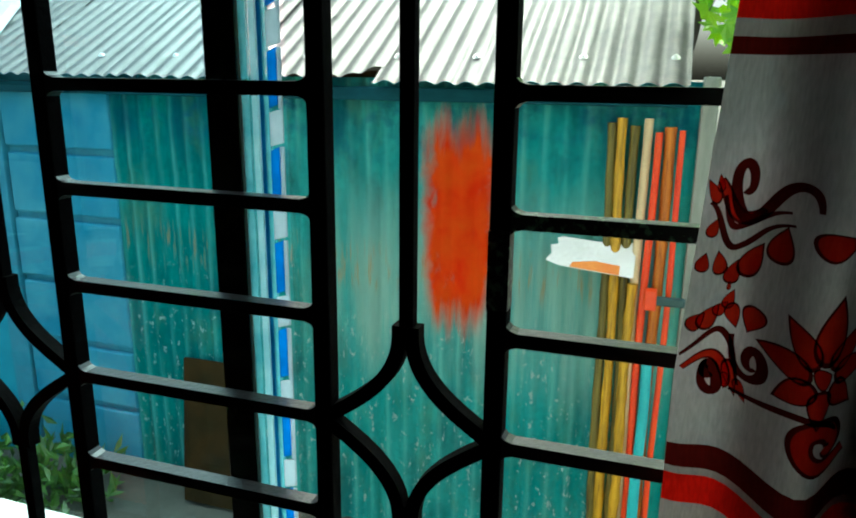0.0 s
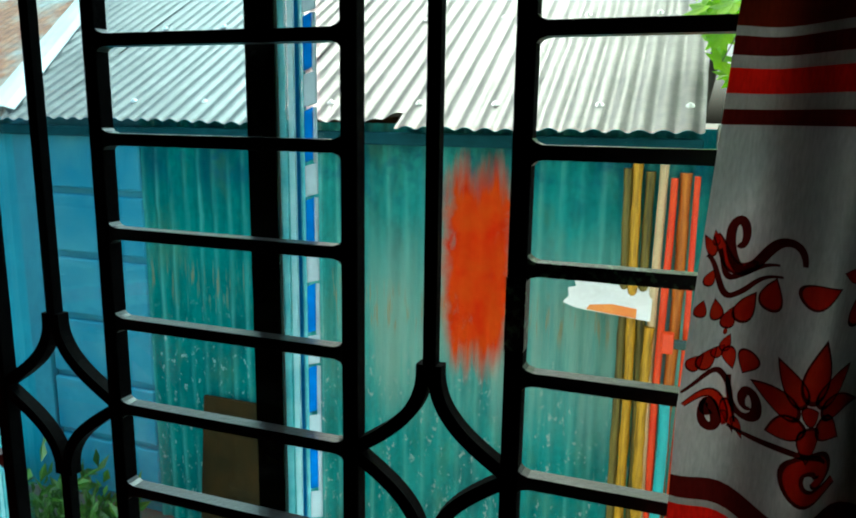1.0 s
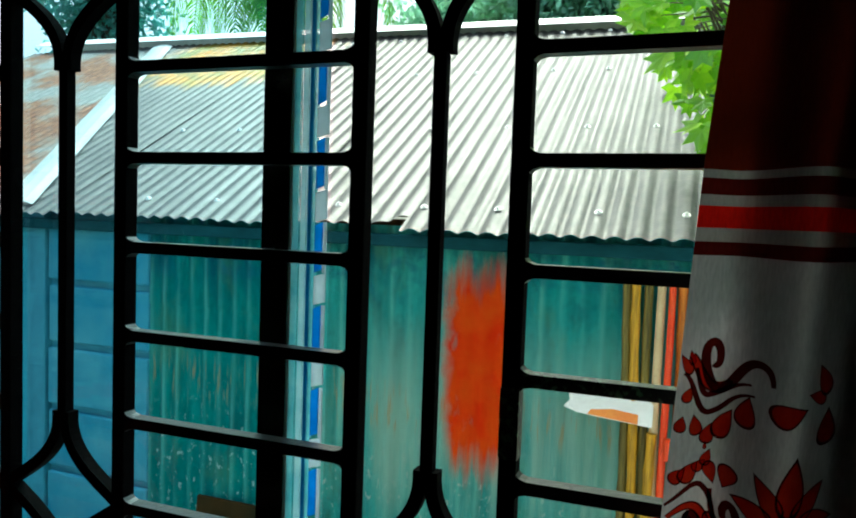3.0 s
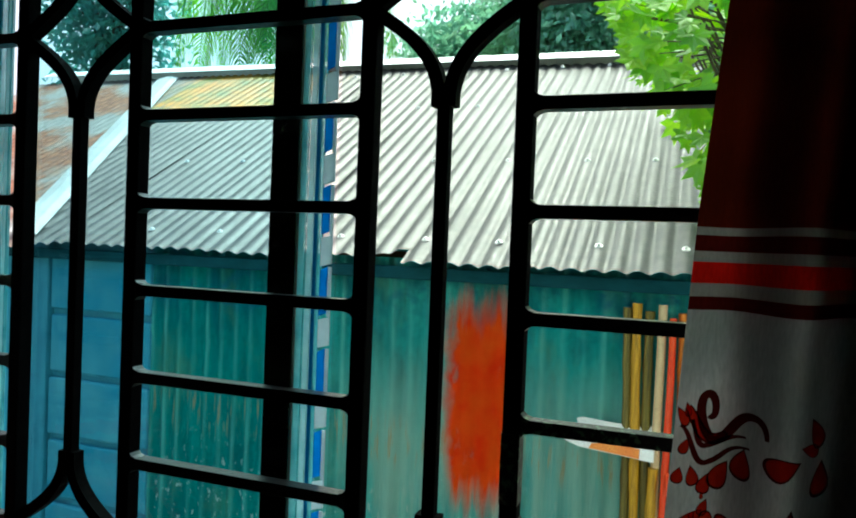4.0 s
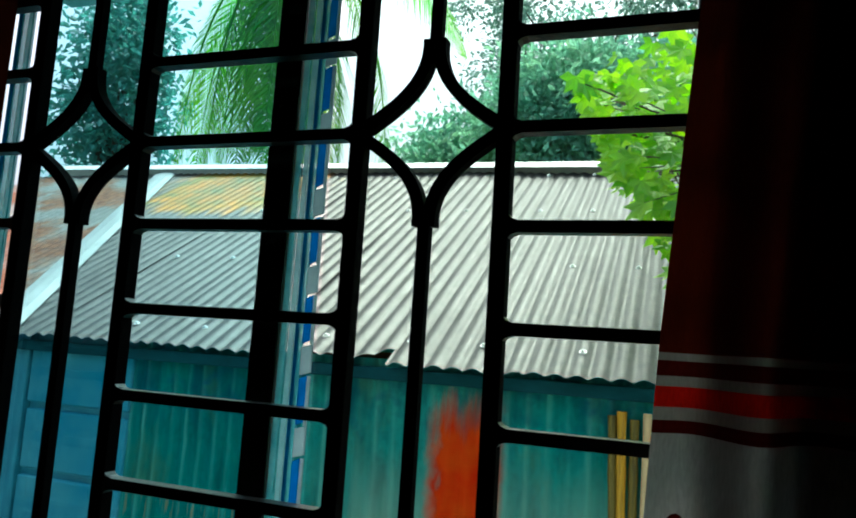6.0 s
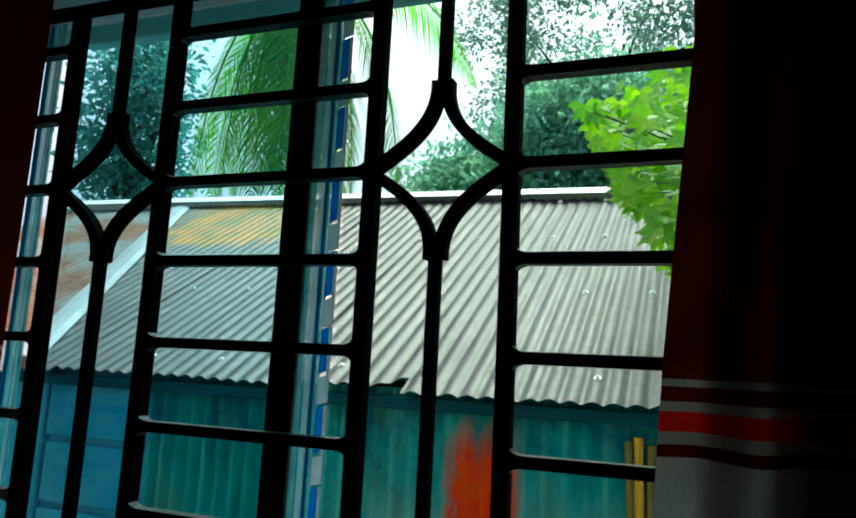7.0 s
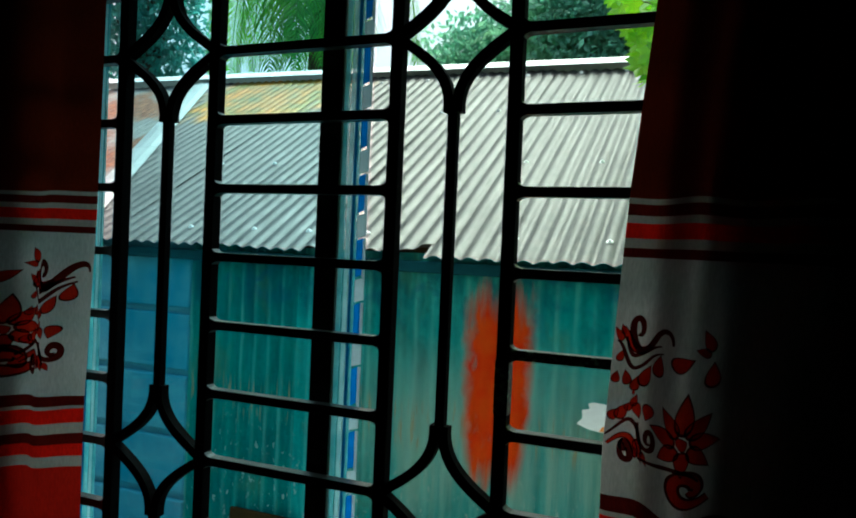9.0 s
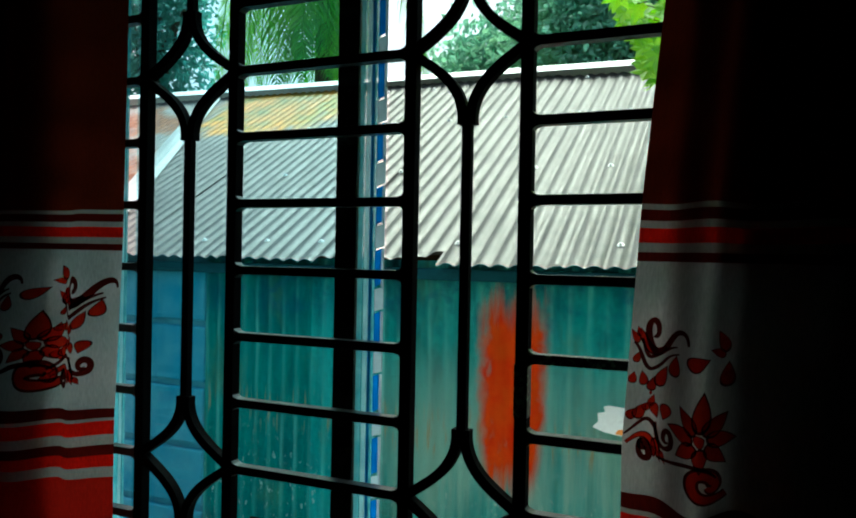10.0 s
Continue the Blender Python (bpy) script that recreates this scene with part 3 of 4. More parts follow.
def grille():
    g = anchor("window_grille", (0.0, 0.0, GZ0), "black enamelled iron window grille with ladder rungs and curved diamonds", "grille")
    wv = 0.0085
    for x in VERTS:
        wpart("upright", box(x - wv, x + wv, -0.0095, 0.0095, GZ0 + 0.012, GZ1 - 0.012, 0.0015), M_IRON, g)
    wpart("rail", box(X0 + 0.004, X1 - 0.004, -0.0095, 0.0095, GZ1 - 0.0115, GZ1, 0.001), M_IRON, g)
    wpart("rail", box(X0 + 0.004, X1 - 0.004, -0.0095, 0.0095, GZ0, GZ0 + 0.0115, 0.001), M_IRON, g)
    for x in (X0 + 0.012, X1 - 0.012):
        wpart("upright", box(x - 0.008, x + 0.008, -0.0095, 0.0095, GZ0 + 0.012, GZ1 - 0.012, 0.001), M_IRON, g)
    spans = ((X0 + 0.02, VERTS[0] - wv), (VERTS[1] + wv, VERTS[2] - wv), (VERTS[3] + wv, X1 - 0.02))
    for k in range(-3, 9):
        for x0, x1 in spans:
            worn = k == 2 and x0 > 0.2
            wpart("rung", rung(x0, x1, LEVEL + PITCH * k), M_CHIPPED if worn else M_RUNG, g, "rung with flaking paint" if worn else "")
    for va, vb in ((VERTS[0], VERTS[1]), (VERTS[2], VERTS[3])):
        xm = (va + vb) / 2
        half = (vb - va) / 2 - wv
        for z0, z1 in ((1.290, 1.710), (1.890, GZ1 - 0.012), (GZ0 + 0.012, 1.110)):
            wpart("middle_bar", box(xm - 0.0065, xm + 0.0065, -0.0065, 0.0065, z0 - 0.012, z1 + 0.012 if z1 < 2 else z1, 0.001), M_IRON, g)
        for zc in (LEVEL, LEVEL + 6 * PITCH):
            for sx in (-1, 1):
                for sz in (-1, 1):
                    # forged quarter bow: upright along the middle bar, then out to the corner
                    bow = [(0.0060, 0.100)] + bezier((0.0060, 0.088), (0.0085, 0.048), (half - 0.030, 0.026), (half + 0.002, 0.005), 14)
                    wpart("scroll_bar", swept([(xm + sx * u, zc + sz * v) for u, v in bow], 0.0132, -0.0075, 0.0075), M_IRON, g)
    # paint flaked off one stretch of an upright
    wpart("flaked_patch", box(VERTS[3] - wv - 0.0004, VERTS[3] + wv + 0.0004, -0.0100, 0.0080, 1.325, 1.392), M_CHIPPED, g, "flaking paint")
    return g


grille()


# ---- curtains ----
def curtain_right_place(s, z):
    x = 0.449 + 0.062 * max(z - 1.33, 0) + 0.03 * max(z - 1.6, 0) + s
    y = -0.105 + 0.026 * math.sin(s * 62 + 0.4) * min(1, s * 9 + 0.3) + 0.005 * math.sin(s * 97 + z * 3) - 0.05 * s
    lift = 0.016 * math.exp(-s / 0.06) * min(1, max(0, (1.34 - z) / 0.1))
    return Vector((x, y, z + lift))


def curtain_left_place(s, z):
    x = -0.290 + 0.03 * min(max(z - 1.25, 0), 0.3) - s
    y = -0.085 + 0.011 * math.sin(s * 42 + 2.2) * min(1, s * 8 + 0.3) + 0.003 * math.sin(s * 70 + z * 4) - 0.03 * s
    lift = (0.03 - 0.16 * s) * min(1, max(0, (1.34 - z) / 0.1))
    return Vector((x, y, z + lift))


def cloth(place, width, z0, z1):
    bm = bmesh.new()
    ns, nz = 110, 60
    hl = bm.verts.layers.float.new("weave_height")
    g = [[bm.verts.new(place(width * i / ns, z0 + (z1 - z0) * j / nz)) for i in range(ns + 1)] for j in range(nz + 1)]
    for j in range(nz + 1):
        for v in g[j]:
            v[hl] = z0 + (z1 - z0) * j / nz
    for j in range(nz):
        for i in range(ns):
            bm.faces.new((g[j][i], g[j][i + 1], g[j + 1][i + 1], g[j + 1][i]))
    return bm


def flat_shape(outline, place, lift, sizes, closed):
    """A printed shape laid on the cloth towards the room: rings of an outline of (s, z), filled in the middle if closed."""
    bm = bmesh.new()
    cs, cz = sum(p[0] for p in outline) / len(outline), sum(p[1] for p in outline) / len(outline)
    up = Vector((0, -lift, 0))
    rings = [[bm.verts.new(place(cs + (s - cs) * f, cz + (z - cz) * f) + up) for s, z in outline] for f in sizes]
    k = len(outline)
    for a, b in zip(rings, rings[1:]):
        for i in range(k):
            bm.faces.new((a[i], a[(i + 1) % k], b[(i + 1) % k], b[i]))
    if closed:
        mid = bm.verts.new(place(cs, cz) + up)
        for i in range(k):
            bm.faces.new((rings[-1][i], rings[-1][(i + 1) % k], mid))
    return bm


def ribbon(line, widths, place, lift, bands):
    """Printed strokes along a line, each band a range across its width."""
    bm = bmesh.new()
    up = Vector((0, -lift, 0))
    for q0, q1 in bands:
        prev = None
        for i, (s, z) in enumerate(line):
            a, b = line[max(i - 1, 0)], line[min(i + 1, len(line) - 1)]
            d = Vector((b[0] - a[0], b[1] - a[1])).normalized()
            w = widths(i / (len(line) - 1)) / 2
            row = [bm.verts.new(place(max(s - d.y * w * q, 0.0006), z + d.x * w * q) + up) for q in (q0, q1)]
            if prev:
                bm.faces.new((prev[0], prev[1], row[1], row[0]))
            prev = row
    return bm


def petal(cs, cz, length, width, angle, point=1.0):
    ca, sa = math.cos(radians(angle)), math.sin(radians(angle))
    out = []
    for k in range(28):
        q = k / 28 * math.tau
        u = math.cos(q) * length / 2
        w = math.sin(q) * abs(math.sin(q / 2)) ** (0.6 + 0.7 * point) * width * 0.66
        w += 0.10 * width * math.sin(q / 2) ** 4 * math.cos(q)
        out.append((cs + u * ca - w * sa, cz + u * sa + w * ca))
    return out


def motif(curtain, at, place, flower, bold=1.0):
    """A printed sprig of two scrolled sprays with leaves, and a large flower beside it. at(a, b) gives a place on the cloth, b downwards."""
    def leaf(a, b, length, width, angle, point=1.0):
        o = [at(*p) for p in petal(a, b, length, width, -angle, point)]
        wpart("printed_leaf", flat_shape(o, place, 0.0015, (1.0, 0.84), False), M_PRINT_D, curtain, "dark red printed outline")
        wpart("printed_leaf", flat_shape(o, place, 0.0015, (0.84, 0.5, 0.25), True), M_PRINT_R, curtain, "bright red printed leaf")

    def stroke(w, *curves, red=False):
        line = [at(*p) for c in curves for p in bezier(*c, 16)[(0 if c is curves[0] else 1):]]
        prof = lambda t: bold * w * 0.034 * (0.3 + 0.7 * math.sin(math.pi * min(1, t * 0.85 + 0.12)))
        if red:
            wpart("printed_scroll", ribbon(line, prof, place, 0.0020, ((-1, -0.6), (0.6, 1))), M_PRINT_D, curtain, "dark red printed outline")
            wpart("printed_scroll", ribbon(line, prof, place, 0.0020, ((-0.6, 0), (0, 0.6))), M_PRINT_R, curtain, "bright red printed scroll")
        else:
            wpart("printed_scroll", ribbon(line, prof, place, 0.0022, ((-1, 0), (0, 1))), M_PRINT_D, curtain, "dark red printed scroll")

    # upper spray: a hooked curl that sweeps into a long tail, two finer lines under it
    stroke(0.20, ((0.64, 0.42), (0.80, 0.60), (0.94, 0.0), (0.70, -0.06)), ((0.70, -0.06), (0.36, -0.04), (0.42, 0.86), (0.72, 0.96)), ((0.72, 0.96), (1.10, 0.86), (1.26, 0.30), (1.60, 0.24)), ((1.60, 0.24), (1.80, 0.22), (1.88, 0.36), (1.86, 0.60)))
    stroke(0.26, ((0.16, 0.22), (0.34, 0.45), (0.36, 0.96), (0.74, 0.92)), ((0.74, 0.92), (0.86, 0.90), (0.96, 0.80), (1.02, 0.72)), red=True)
    stroke(0.12, ((0.26, 0.50), (0.30, 0.90), (0.34, 1.12), (0.52, 1.08)), ((0.52, 1.08), (0.90, 1.00), (1.10, 0.74), (1.45, 0.70)))
    stroke(0.12, ((-0.05, 0.62), (0.22, 0.70), (0.14, 1.50), (0.46, 1.46)), ((0.46, 1.46), (0.92, 1.34), (0.96, 0.98), (1.50, 0.90)))
    for a, b, ln, w, an in ((0.02, 0.42, 0.50, 0.26, 118), (0.16, 0.28, 0.34, 0.18, 95), (0.02, 1.08, 0.42, 0.26, 60), (-0.20, 1.72, 0.40, 0.32, 70), (0.14, 1.74, 0.48, 0.34, 96), (0.42, 1.92, 0.52, 0.34, 66),
                            (0.80, 1.66, 0.82, 0.42, 58), (1.30, 1.28, 0.72, 0.44, 74), (0.34, 2.18, 0.20, 0.10, 80)):
        leaf(a, b, ln, w, an)
    # lower spray, turned over
    for a, b, ln, w, an in ((0.36, 2.44, 0.44, 0.26, 62), (0.42, 2.76, 0.50, 0.36, 285), (-0.06, 2.76, 0.66, 0.40, 48), (0.18, 2.62, 0.40, 0.26, 40), (-0.34, 2.84, 0.50, 0.34, 40), (0.78, 2.76, 0.56, 0.46, 250)):
        leaf(a, b, ln, w, an)
    stroke(0.12, ((-0.70, 3.48), (-0.20, 3.20), (0.06, 2.88), (0.24, 3.08)), ((0.24, 3.08), (0.46, 3.30), (0.44, 3.70), (0.48, 4.10)))
    stroke(0.22, ((-0.02, 3.96), (-0.26, 4.12), (-0.24, 3.60), (-0.06, 3.72)), ((-0.06, 3.72), (0.10, 3.84), (0.12, 4.36), (-0.10, 4.34)), ((-0.10, 4.34), (-0.36, 4.28), (-0.30, 3.76), (-0.12, 3.62)))
    stroke(0.22, ((-0.66, 3.78), (-0.20, 3.40), (0.10, 3.40), (0.22, 3.82)), ((0.22, 3.82), (0.28, 4.04), (0.24, 4.16), (0.20, 4.24)), red=True)
    stroke(0.17, ((0.40, 3.10), (0.30, 3.90), (0.70, 4.02), (0.90, 3.72)), ((0.90, 3.72), (1.06, 3.40), (0.80, 3.10), (0.66, 3.46)), ((0.66, 3.46), (0.62, 3.66), (0.74, 3.72), (0.82, 3.62)))
    for a, b, ln, w, an in ((0.34, 4.00, 0.80, 0.30, 280), (0.52, 4.20, 0.46, 0.24, 290), (0.22, 4.10, 0.40, 0.18, 262)):
        leaf(a, b, ln, w, an)
    if not flower:
        return
    # large flower: pointed petals round a heart, a thick curl below, loose leaves above
    for q, (an, ln, w) in enumerate(((78, 1.30, 0.62), (122, 0.90, 0.48), (168, 0.94, 0.50), (214, 0.86, 0.48), (262, 0.80, 0.50), (312, 0.90, 0.50), (358, 0.98, 0.54), (38, 1.05, 0.54))):
        r = 0.20 + ln / 2
        leaf(1.95 + r * math.cos(radians(an)), 3.30 - r * math.sin(radians(an)), ln, w, an, 0.7)
    leaf(1.95, 3.30, 0.36, 0.40, 20, 0.1)
    stroke(0.13, ((0.30, 4.22), (0.80, 4.36), (1.20, 4.00), (1.60, 4.06)), ((1.60, 4.06), (2.00, 4.10), (2.20, 4.30), (2.30, 4.50)))
    stroke(0.46, ((2.50, 5.00), (1.90, 5.30), (1.30, 4.90), (1.54, 4.46)), ((1.54, 4.46), (1.72, 4.16), (2.24, 4.30), (2.22, 4.66)), ((2.22, 4.66), (2.20, 4.84), (2.02, 4.84), (1.98, 4.70)), red=True)
    for a, b, ln, w, an in ((2.16, 1.06, 0.84, 0.50, 20), (2.80, 0.72, 0.50, 0.30, 160), (3.00, 0.40, 0.70, 0.40, 110), (3.04, 1.40, 0.80, 0.54, 80)):
        leaf(a, b, ln, w, an)


def curtains():
    r = anchor("curtain", (0.62, -0.11, 0.62), "gathered dark red and off-white curtain printed with red scrolls", "curtain", "window curtains")
    wpart("cloth", cloth(curtain_right_place, 0.72, 0.62, 2.25), M_CLOTH, r, "banded cloth in folds", True)
    # hidden extra layer, added to cut the daylight through the far side
    wpart("cloth", cloth(lambda q, z: curtain_right_place(q * 0.9 + 0.065, z) + Vector((0, 0.024 - 0.006 * math.sin(q * 70), 0)), 0.62, 0.62, 2.25), M_CLOTH, r, "second layer behind the cloth, added to darken the gathered side", True)
    motif(r, lambda a, b: (max(0.002 + 0.029 * a + 0.0055 * b, 0.0008), 1.462 - 0.034 * b), curtain_right_place, True)
    lft = anchor("curtain", (-0.6, -0.09, 0.62), "red and off-white curtain with striped bands, drawn back beside the window", "curtain", "window curtains")
    wpart("cloth", cloth(curtain_left_place, 0.75, 0.62, 2.25), M_CLOTH, lft, "banded cloth in folds", True)
    # same added layer here, dimming the cloth away from the window
    wpart("cloth", cloth(lambda q, z: curtain_left_place(q * 0.9 + 0.15, z) + Vector((0, 0.024 - 0.006 * math.sin(q * 60), 0)), 0.55, 0.62, 2.25), M_CLOTH, lft, "second layer behind the cloth, added to darken the gathered side", True)
    for c, whole in ((0.070, False), (0.255, True)):
        motif(lft, lambda a, b: (max(c - 0.064 * (a - 0.68) - 0.006 * (b - 2.2), 0.0008), 1.478 - 0.036 * b + 0.012 * (a - 0.68)), curtain_left_place, whole, 1.8)
    rod = tube([(-1.25, -0.10, 2.27), (1.3, -0.10, 2.27)], 0.012, 12)
    tagged(part("curtain_rod", rod, M_DARK_ALU, None, "", True), "dark metal curtain rod above the window", "curtain rod")


curtains()

# ---- the tin house opposite ----
EAVE_Y, EAVE_Z, SLOPE = 2.30, 1.485, math.tan(radians(30))
RIDGE_Y = 5.1
WAVE = 0.088
WALL_Y = 2.45
house = anchor("tin_house", (-1.8, 4.0, GROUND), "low house of weathered corrugated tin with a pitched roof", "house")


def ridge_y(x):
    """The ridge runs a little out of true."""
    return 5.0 - 0.05 * (x + 1.5)


def roof_z(y):
    return EAVE_Z + (y - EAVE_Y) * SLOPE


def wave(x):
    """A sheet's profile: broad crests, narrower troughs."""
    return 0.0076 * (2 * (0.5 + 0.5 * math.cos(x / WAVE * math.tau)) ** 0.6 - 1)


def roof_sheet(x0, x1, y0, y1, lift=0.0, cut=None, ny=7, torn=False):
    bm = bmesh.new()
    nx = max(4, round((x1 - x0) / WAVE * 8))
    rows = []
    ph = random.random() * 9
    for j in range(ny + 1):
        row = []
        for i in range(nx + 1):
            x = x0 + (x1 - x0) * i / nx
            a, b = y0, min(y1, ridge_y(x))
            if cut:
                b = min(b, max(a + 0.01, cut(x)))
            y = a + (b - a) * j / ny
            if torn and j == 0:
                y += 0.085 * max(0.0, (x - (x1 - 0.15)) / 0.15)
            sag = 0.006 * math.sin(y * 2.1 + ph) + (0.010 * noise.noise((x * 1.5, ph, 0)) if j == 0 else 0)
            row.append(bm.verts.new((x, y, roof_z(y) + wave(x) + lift + sag)))
        rows.append(row)
    for j in range(ny):
        for i in range(nx):
            bm.faces.new((rows[j][i], rows[j][i + 1], rows[j + 1][i + 1], rows[j + 1][i]))
    bmesh.ops.solidify(bm, geom=list(bm.faces), thickness=0.0015)
    return bm


def flash_y(x):
    """The line on the roof along which the pale flashing runs."""
    return 2.45 + (-3.12 - x) * 2.05


xs = [0.50, -0.16, -0.74, -1.44, -2.14, -2.84, -3.54, -4.4]
for i, (b, a) in enumerate(zip(xs, xs[1:])):
    cut = (lambda x: flash_y(x + 0.05) if x < -3.0 else 99) if a < -2.9 else None
    offs = (0.0, 0.0, 0.030, 0.0, 0.012, 0.0, 0.01)[i]
    if a < -2.9:
        # the part right of the flashing
        bm = bmesh.new()
        nx = round((b - a) / WAVE * 8)
        cols = []
        for q in range(nx + 1):
            x = a + (b - a) * q / nx
            y0 = max(EAVE_Y + offs, flash_y(x))
            if y0 > ridge_y(x) - 0.05:
                continue
            cols.append([bm.verts.new((x, y0 + (ridge_y(x) - y0) * j / 6, roof_z(y0 + (ridge_y(x) - y0) * j / 6) + wave(x) + 0.002 * (i % 2))) for j in range(7)])
        for u, v in zip(cols, cols[1:]):
            for j in range(6):
                bm.faces.new((u[j], v[j], v[j + 1], u[j + 1]))
        bmesh.ops.solidify(bm, geom=list(bm.faces), thickness=0.0015)
    else:
        bm = roof_sheet(a - 0.02, b, EAVE_Y + offs, RIDGE_Y, 0.003 * (i % 2), torn=i == 2)
    wpart("roof_sheet", bm, M_ROOF, house, "", True)
# rusty sheets beyond the flashing
for a, b in ((-3.9, -3.1), (-4.7, -3.88), (-5.5, -4.68), (-6.3, -5.48)):
    bm = bmesh.new()
    nx = round((b - a) / WAVE * 6)
    cols = []
    for q in range(nx + 1):
        x = a + (b - a) * q / nx
        y1 = min(RIDGE_Y + 0.1, flash_y(x))
        if y1 < EAVE_Y + 0.05:
            continue
        cols.append([bm.verts.new((x, EAVE_Y + (y1 - EAVE_Y) * j / 6, roof_z(EAVE_Y + (y1 - EAVE_Y) * j / 6) + wave(x) - 0.02)) for j in range(7)])
    for u, v in zip(cols, cols[1:]):
        for j in range(6):
            bm.faces.new((u[j], v[j], v[j + 1], u[j + 1]))
    bmesh.ops.solidify(bm, geom=list(bm.faces), thickness=0.0015)
    wpart("roof_sheet", bm, M_RUSTY, house, "rust-stained old roof sheet", True)
# flashing strip laid over the joint
bm = bmesh.new()
prev = None
for q in range(15):
    y = 2.36 + (RIDGE_Y - 2.36) * q / 14
    x = -3.12 - (y - 2.45) / 2.05
    row = [bm.verts.new((x + dx, y, roof_z(y) + h)) for dx, h in ((-0.17, 0.018), (-0.08, 0.034), (0.0, 0.034), (0.07, 0.018))]
    if prev:
        for k in range(3):
            bm.faces.new((prev[k], prev[k + 1], row[k + 1], row[k]))
    prev = row
bmesh.ops.solidify(bm, geom=list(bm.faces), thickness=0.002)
wpart("flashing", bm, M_FLASH, house, "pale metal flashing strip")
# ridge cap
bm = extrude_outline([(-0.13, -0.02), (0.0, 0.055), (0.13, -0.02), (0.13, -0.026), (0.0, 0.047), (-0.13, -0.026)], -6.2, 0.52)
bm.transform(Matrix.Rotation(radians(-90), 4, "Z"))
for v in bm.verts:
    v.co.y += ridge_y(v.co.x) + 0.06
    v.co.z += roof_z(ridge_y(v.co.x)) + 0.055
wpart("ridge_cap", bm, M_FLASH, house, "pale folded ridge cap")
# back slope of the roof
wpart("back_slope", box(-6.2, 0.5, 0, 2.8, -0.012, 0), M_ROOF, house).matrix_basis = pose(0, RIDGE_Y + 0.08, roof_z(RIDGE_Y), -30, 0, 0)
# roofing screws with washers
scr = bmesh.new()
bmesh.ops.create_cone(scr, cap_ends=True, segments=10, radius1=0.018, radius2=0.015, depth=0.005)
bmesh.ops.create_uvsphere(scr, u_segments=8, v_segments=5, radius=0.010, matrix=Matrix.Translation((0, 0, 0.003)))
scr_me = mesh_from(scr, "screw", M_ZINC)
for y, x_first, step in ((2.46, 0.44, -0.385), (3.27, 0.30, -0.43), (4.1, 0.35, -0.43), (4.85, 0.3, -0.43)):
    for k in range(8):
        x = round((x_first + step * k + 0.03 * math.sin(k * 5 + y)) / WAVE) * WAVE
        if flash_y(x) > y - 0.1 and x < -2.9:
            continue
        ob = keep_world(new("screw", scr_me), house)
        ob.matrix_basis = pose(x, y, roof_z(y) + 0.014, 30, 0, 0)


def wall_sheet(x0, x1, z0, z1, y, depth=0.009, amp_seed=0.0):
    bm = bmesh.new()
    nx = round((x1 - x0) / WAVE * 8)
    rows = []
    for j in range(9):
        z = z0 + (z1 - z0) * j / 8
        rows.append([bm.verts.new((x0 + (x1 - x0) * i / nx, y + depth * math.cos((x0 + (x1 - x0) * i / nx) / WAVE * math.tau) + 0.012 * noise.noise(((x0 + (x1 - x0) * i / nx) * 1.2, z * 1.5, amp_seed)), z)) for i in range(nx + 1)])
    for j in range(8):
        for i in range(nx):
            bm.faces.new((rows[j][i], rows[j][i + 1], rows[j + 1][i + 1], rows[j + 1][i]))
    bmesh.ops.solidify(bm, geom=list(bm.faces), thickness=0.0015)
    return bm


wx = [0.46, -0.16, -0.80, -1.50, -2.22]
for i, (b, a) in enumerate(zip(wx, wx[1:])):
    wpart("wall_sheet", wall_sheet(a - 0.03, b, GROUND - 0.05, 1.06, WALL_Y - 0.004 + 0.006 * (i % 2), 0.009, i), M_WALLTIN_LIT if i < 3 else M_WALLTIN, house, "stained corrugated wall sheet", True)
    wpart("wall_sheet", wall_sheet(a - 0.03, b, 1.03, 1.50, WALL_Y - 0.010 + 0.006 * (i % 2), 0.009, i), M_WALLTIN_LIT if i < 3 else M_WALLTIN, house, "stained corrugated wall sheet", True)
# boarded bay beside the tin
wpart("backing", box(-2.97, -2.21, WALL_Y + 0.012, WALL_Y + 0.03, GROUND - 0.03, 1.52), M_BLUE, house, "faded blue-grey backing")
for k in range(6):
    z = -0.68 + 0.36 * k
    wpart("board", box(-2.96, -2.25, WALL_Y - 0.02 - 0.006 * (k % 2), WALL_Y + 0.011, z, min(z + 0.325, 1.47), 0.012), M_BOARD, house, "faded blue-grey board")
wpart("post", box(-3.11, -2.975, WALL_Y - 0.035, WALL_Y + 0.02, GROUND - 0.03, 1.50, 0.008), M_BLUE, house, "blue-green painted post")
wpart("wall_panel", box(-4.6, -3.115, WALL_Y - 0.01, WALL_Y + 0.02, GROUND - 0.03, 1.52, 0.004), M_CYAN, house, "plain cyan-blue painted panel")
wpart("corner_post", box(0.548, 0.61, WALL_Y - 0.05, WALL_Y + 0.03, GROUND - 0.03, 1.52, 0.008), M_POST, house, "pale wooden corner post")
wpart("wall_sheet", wall_sheet(0.44, 0.555, GROUND - 0.05, 1.50, WALL_Y), M_WALLTIN_LIT, house, "stained corrugated wall sheet", True)
wpart("eave_beam", box(-6.0, 0.5, WALL_Y + 0.03, WALL_Y + 0.09, 1.45, 1.53, 0.004), M_BROWN, house, "brown wooden eave beam")
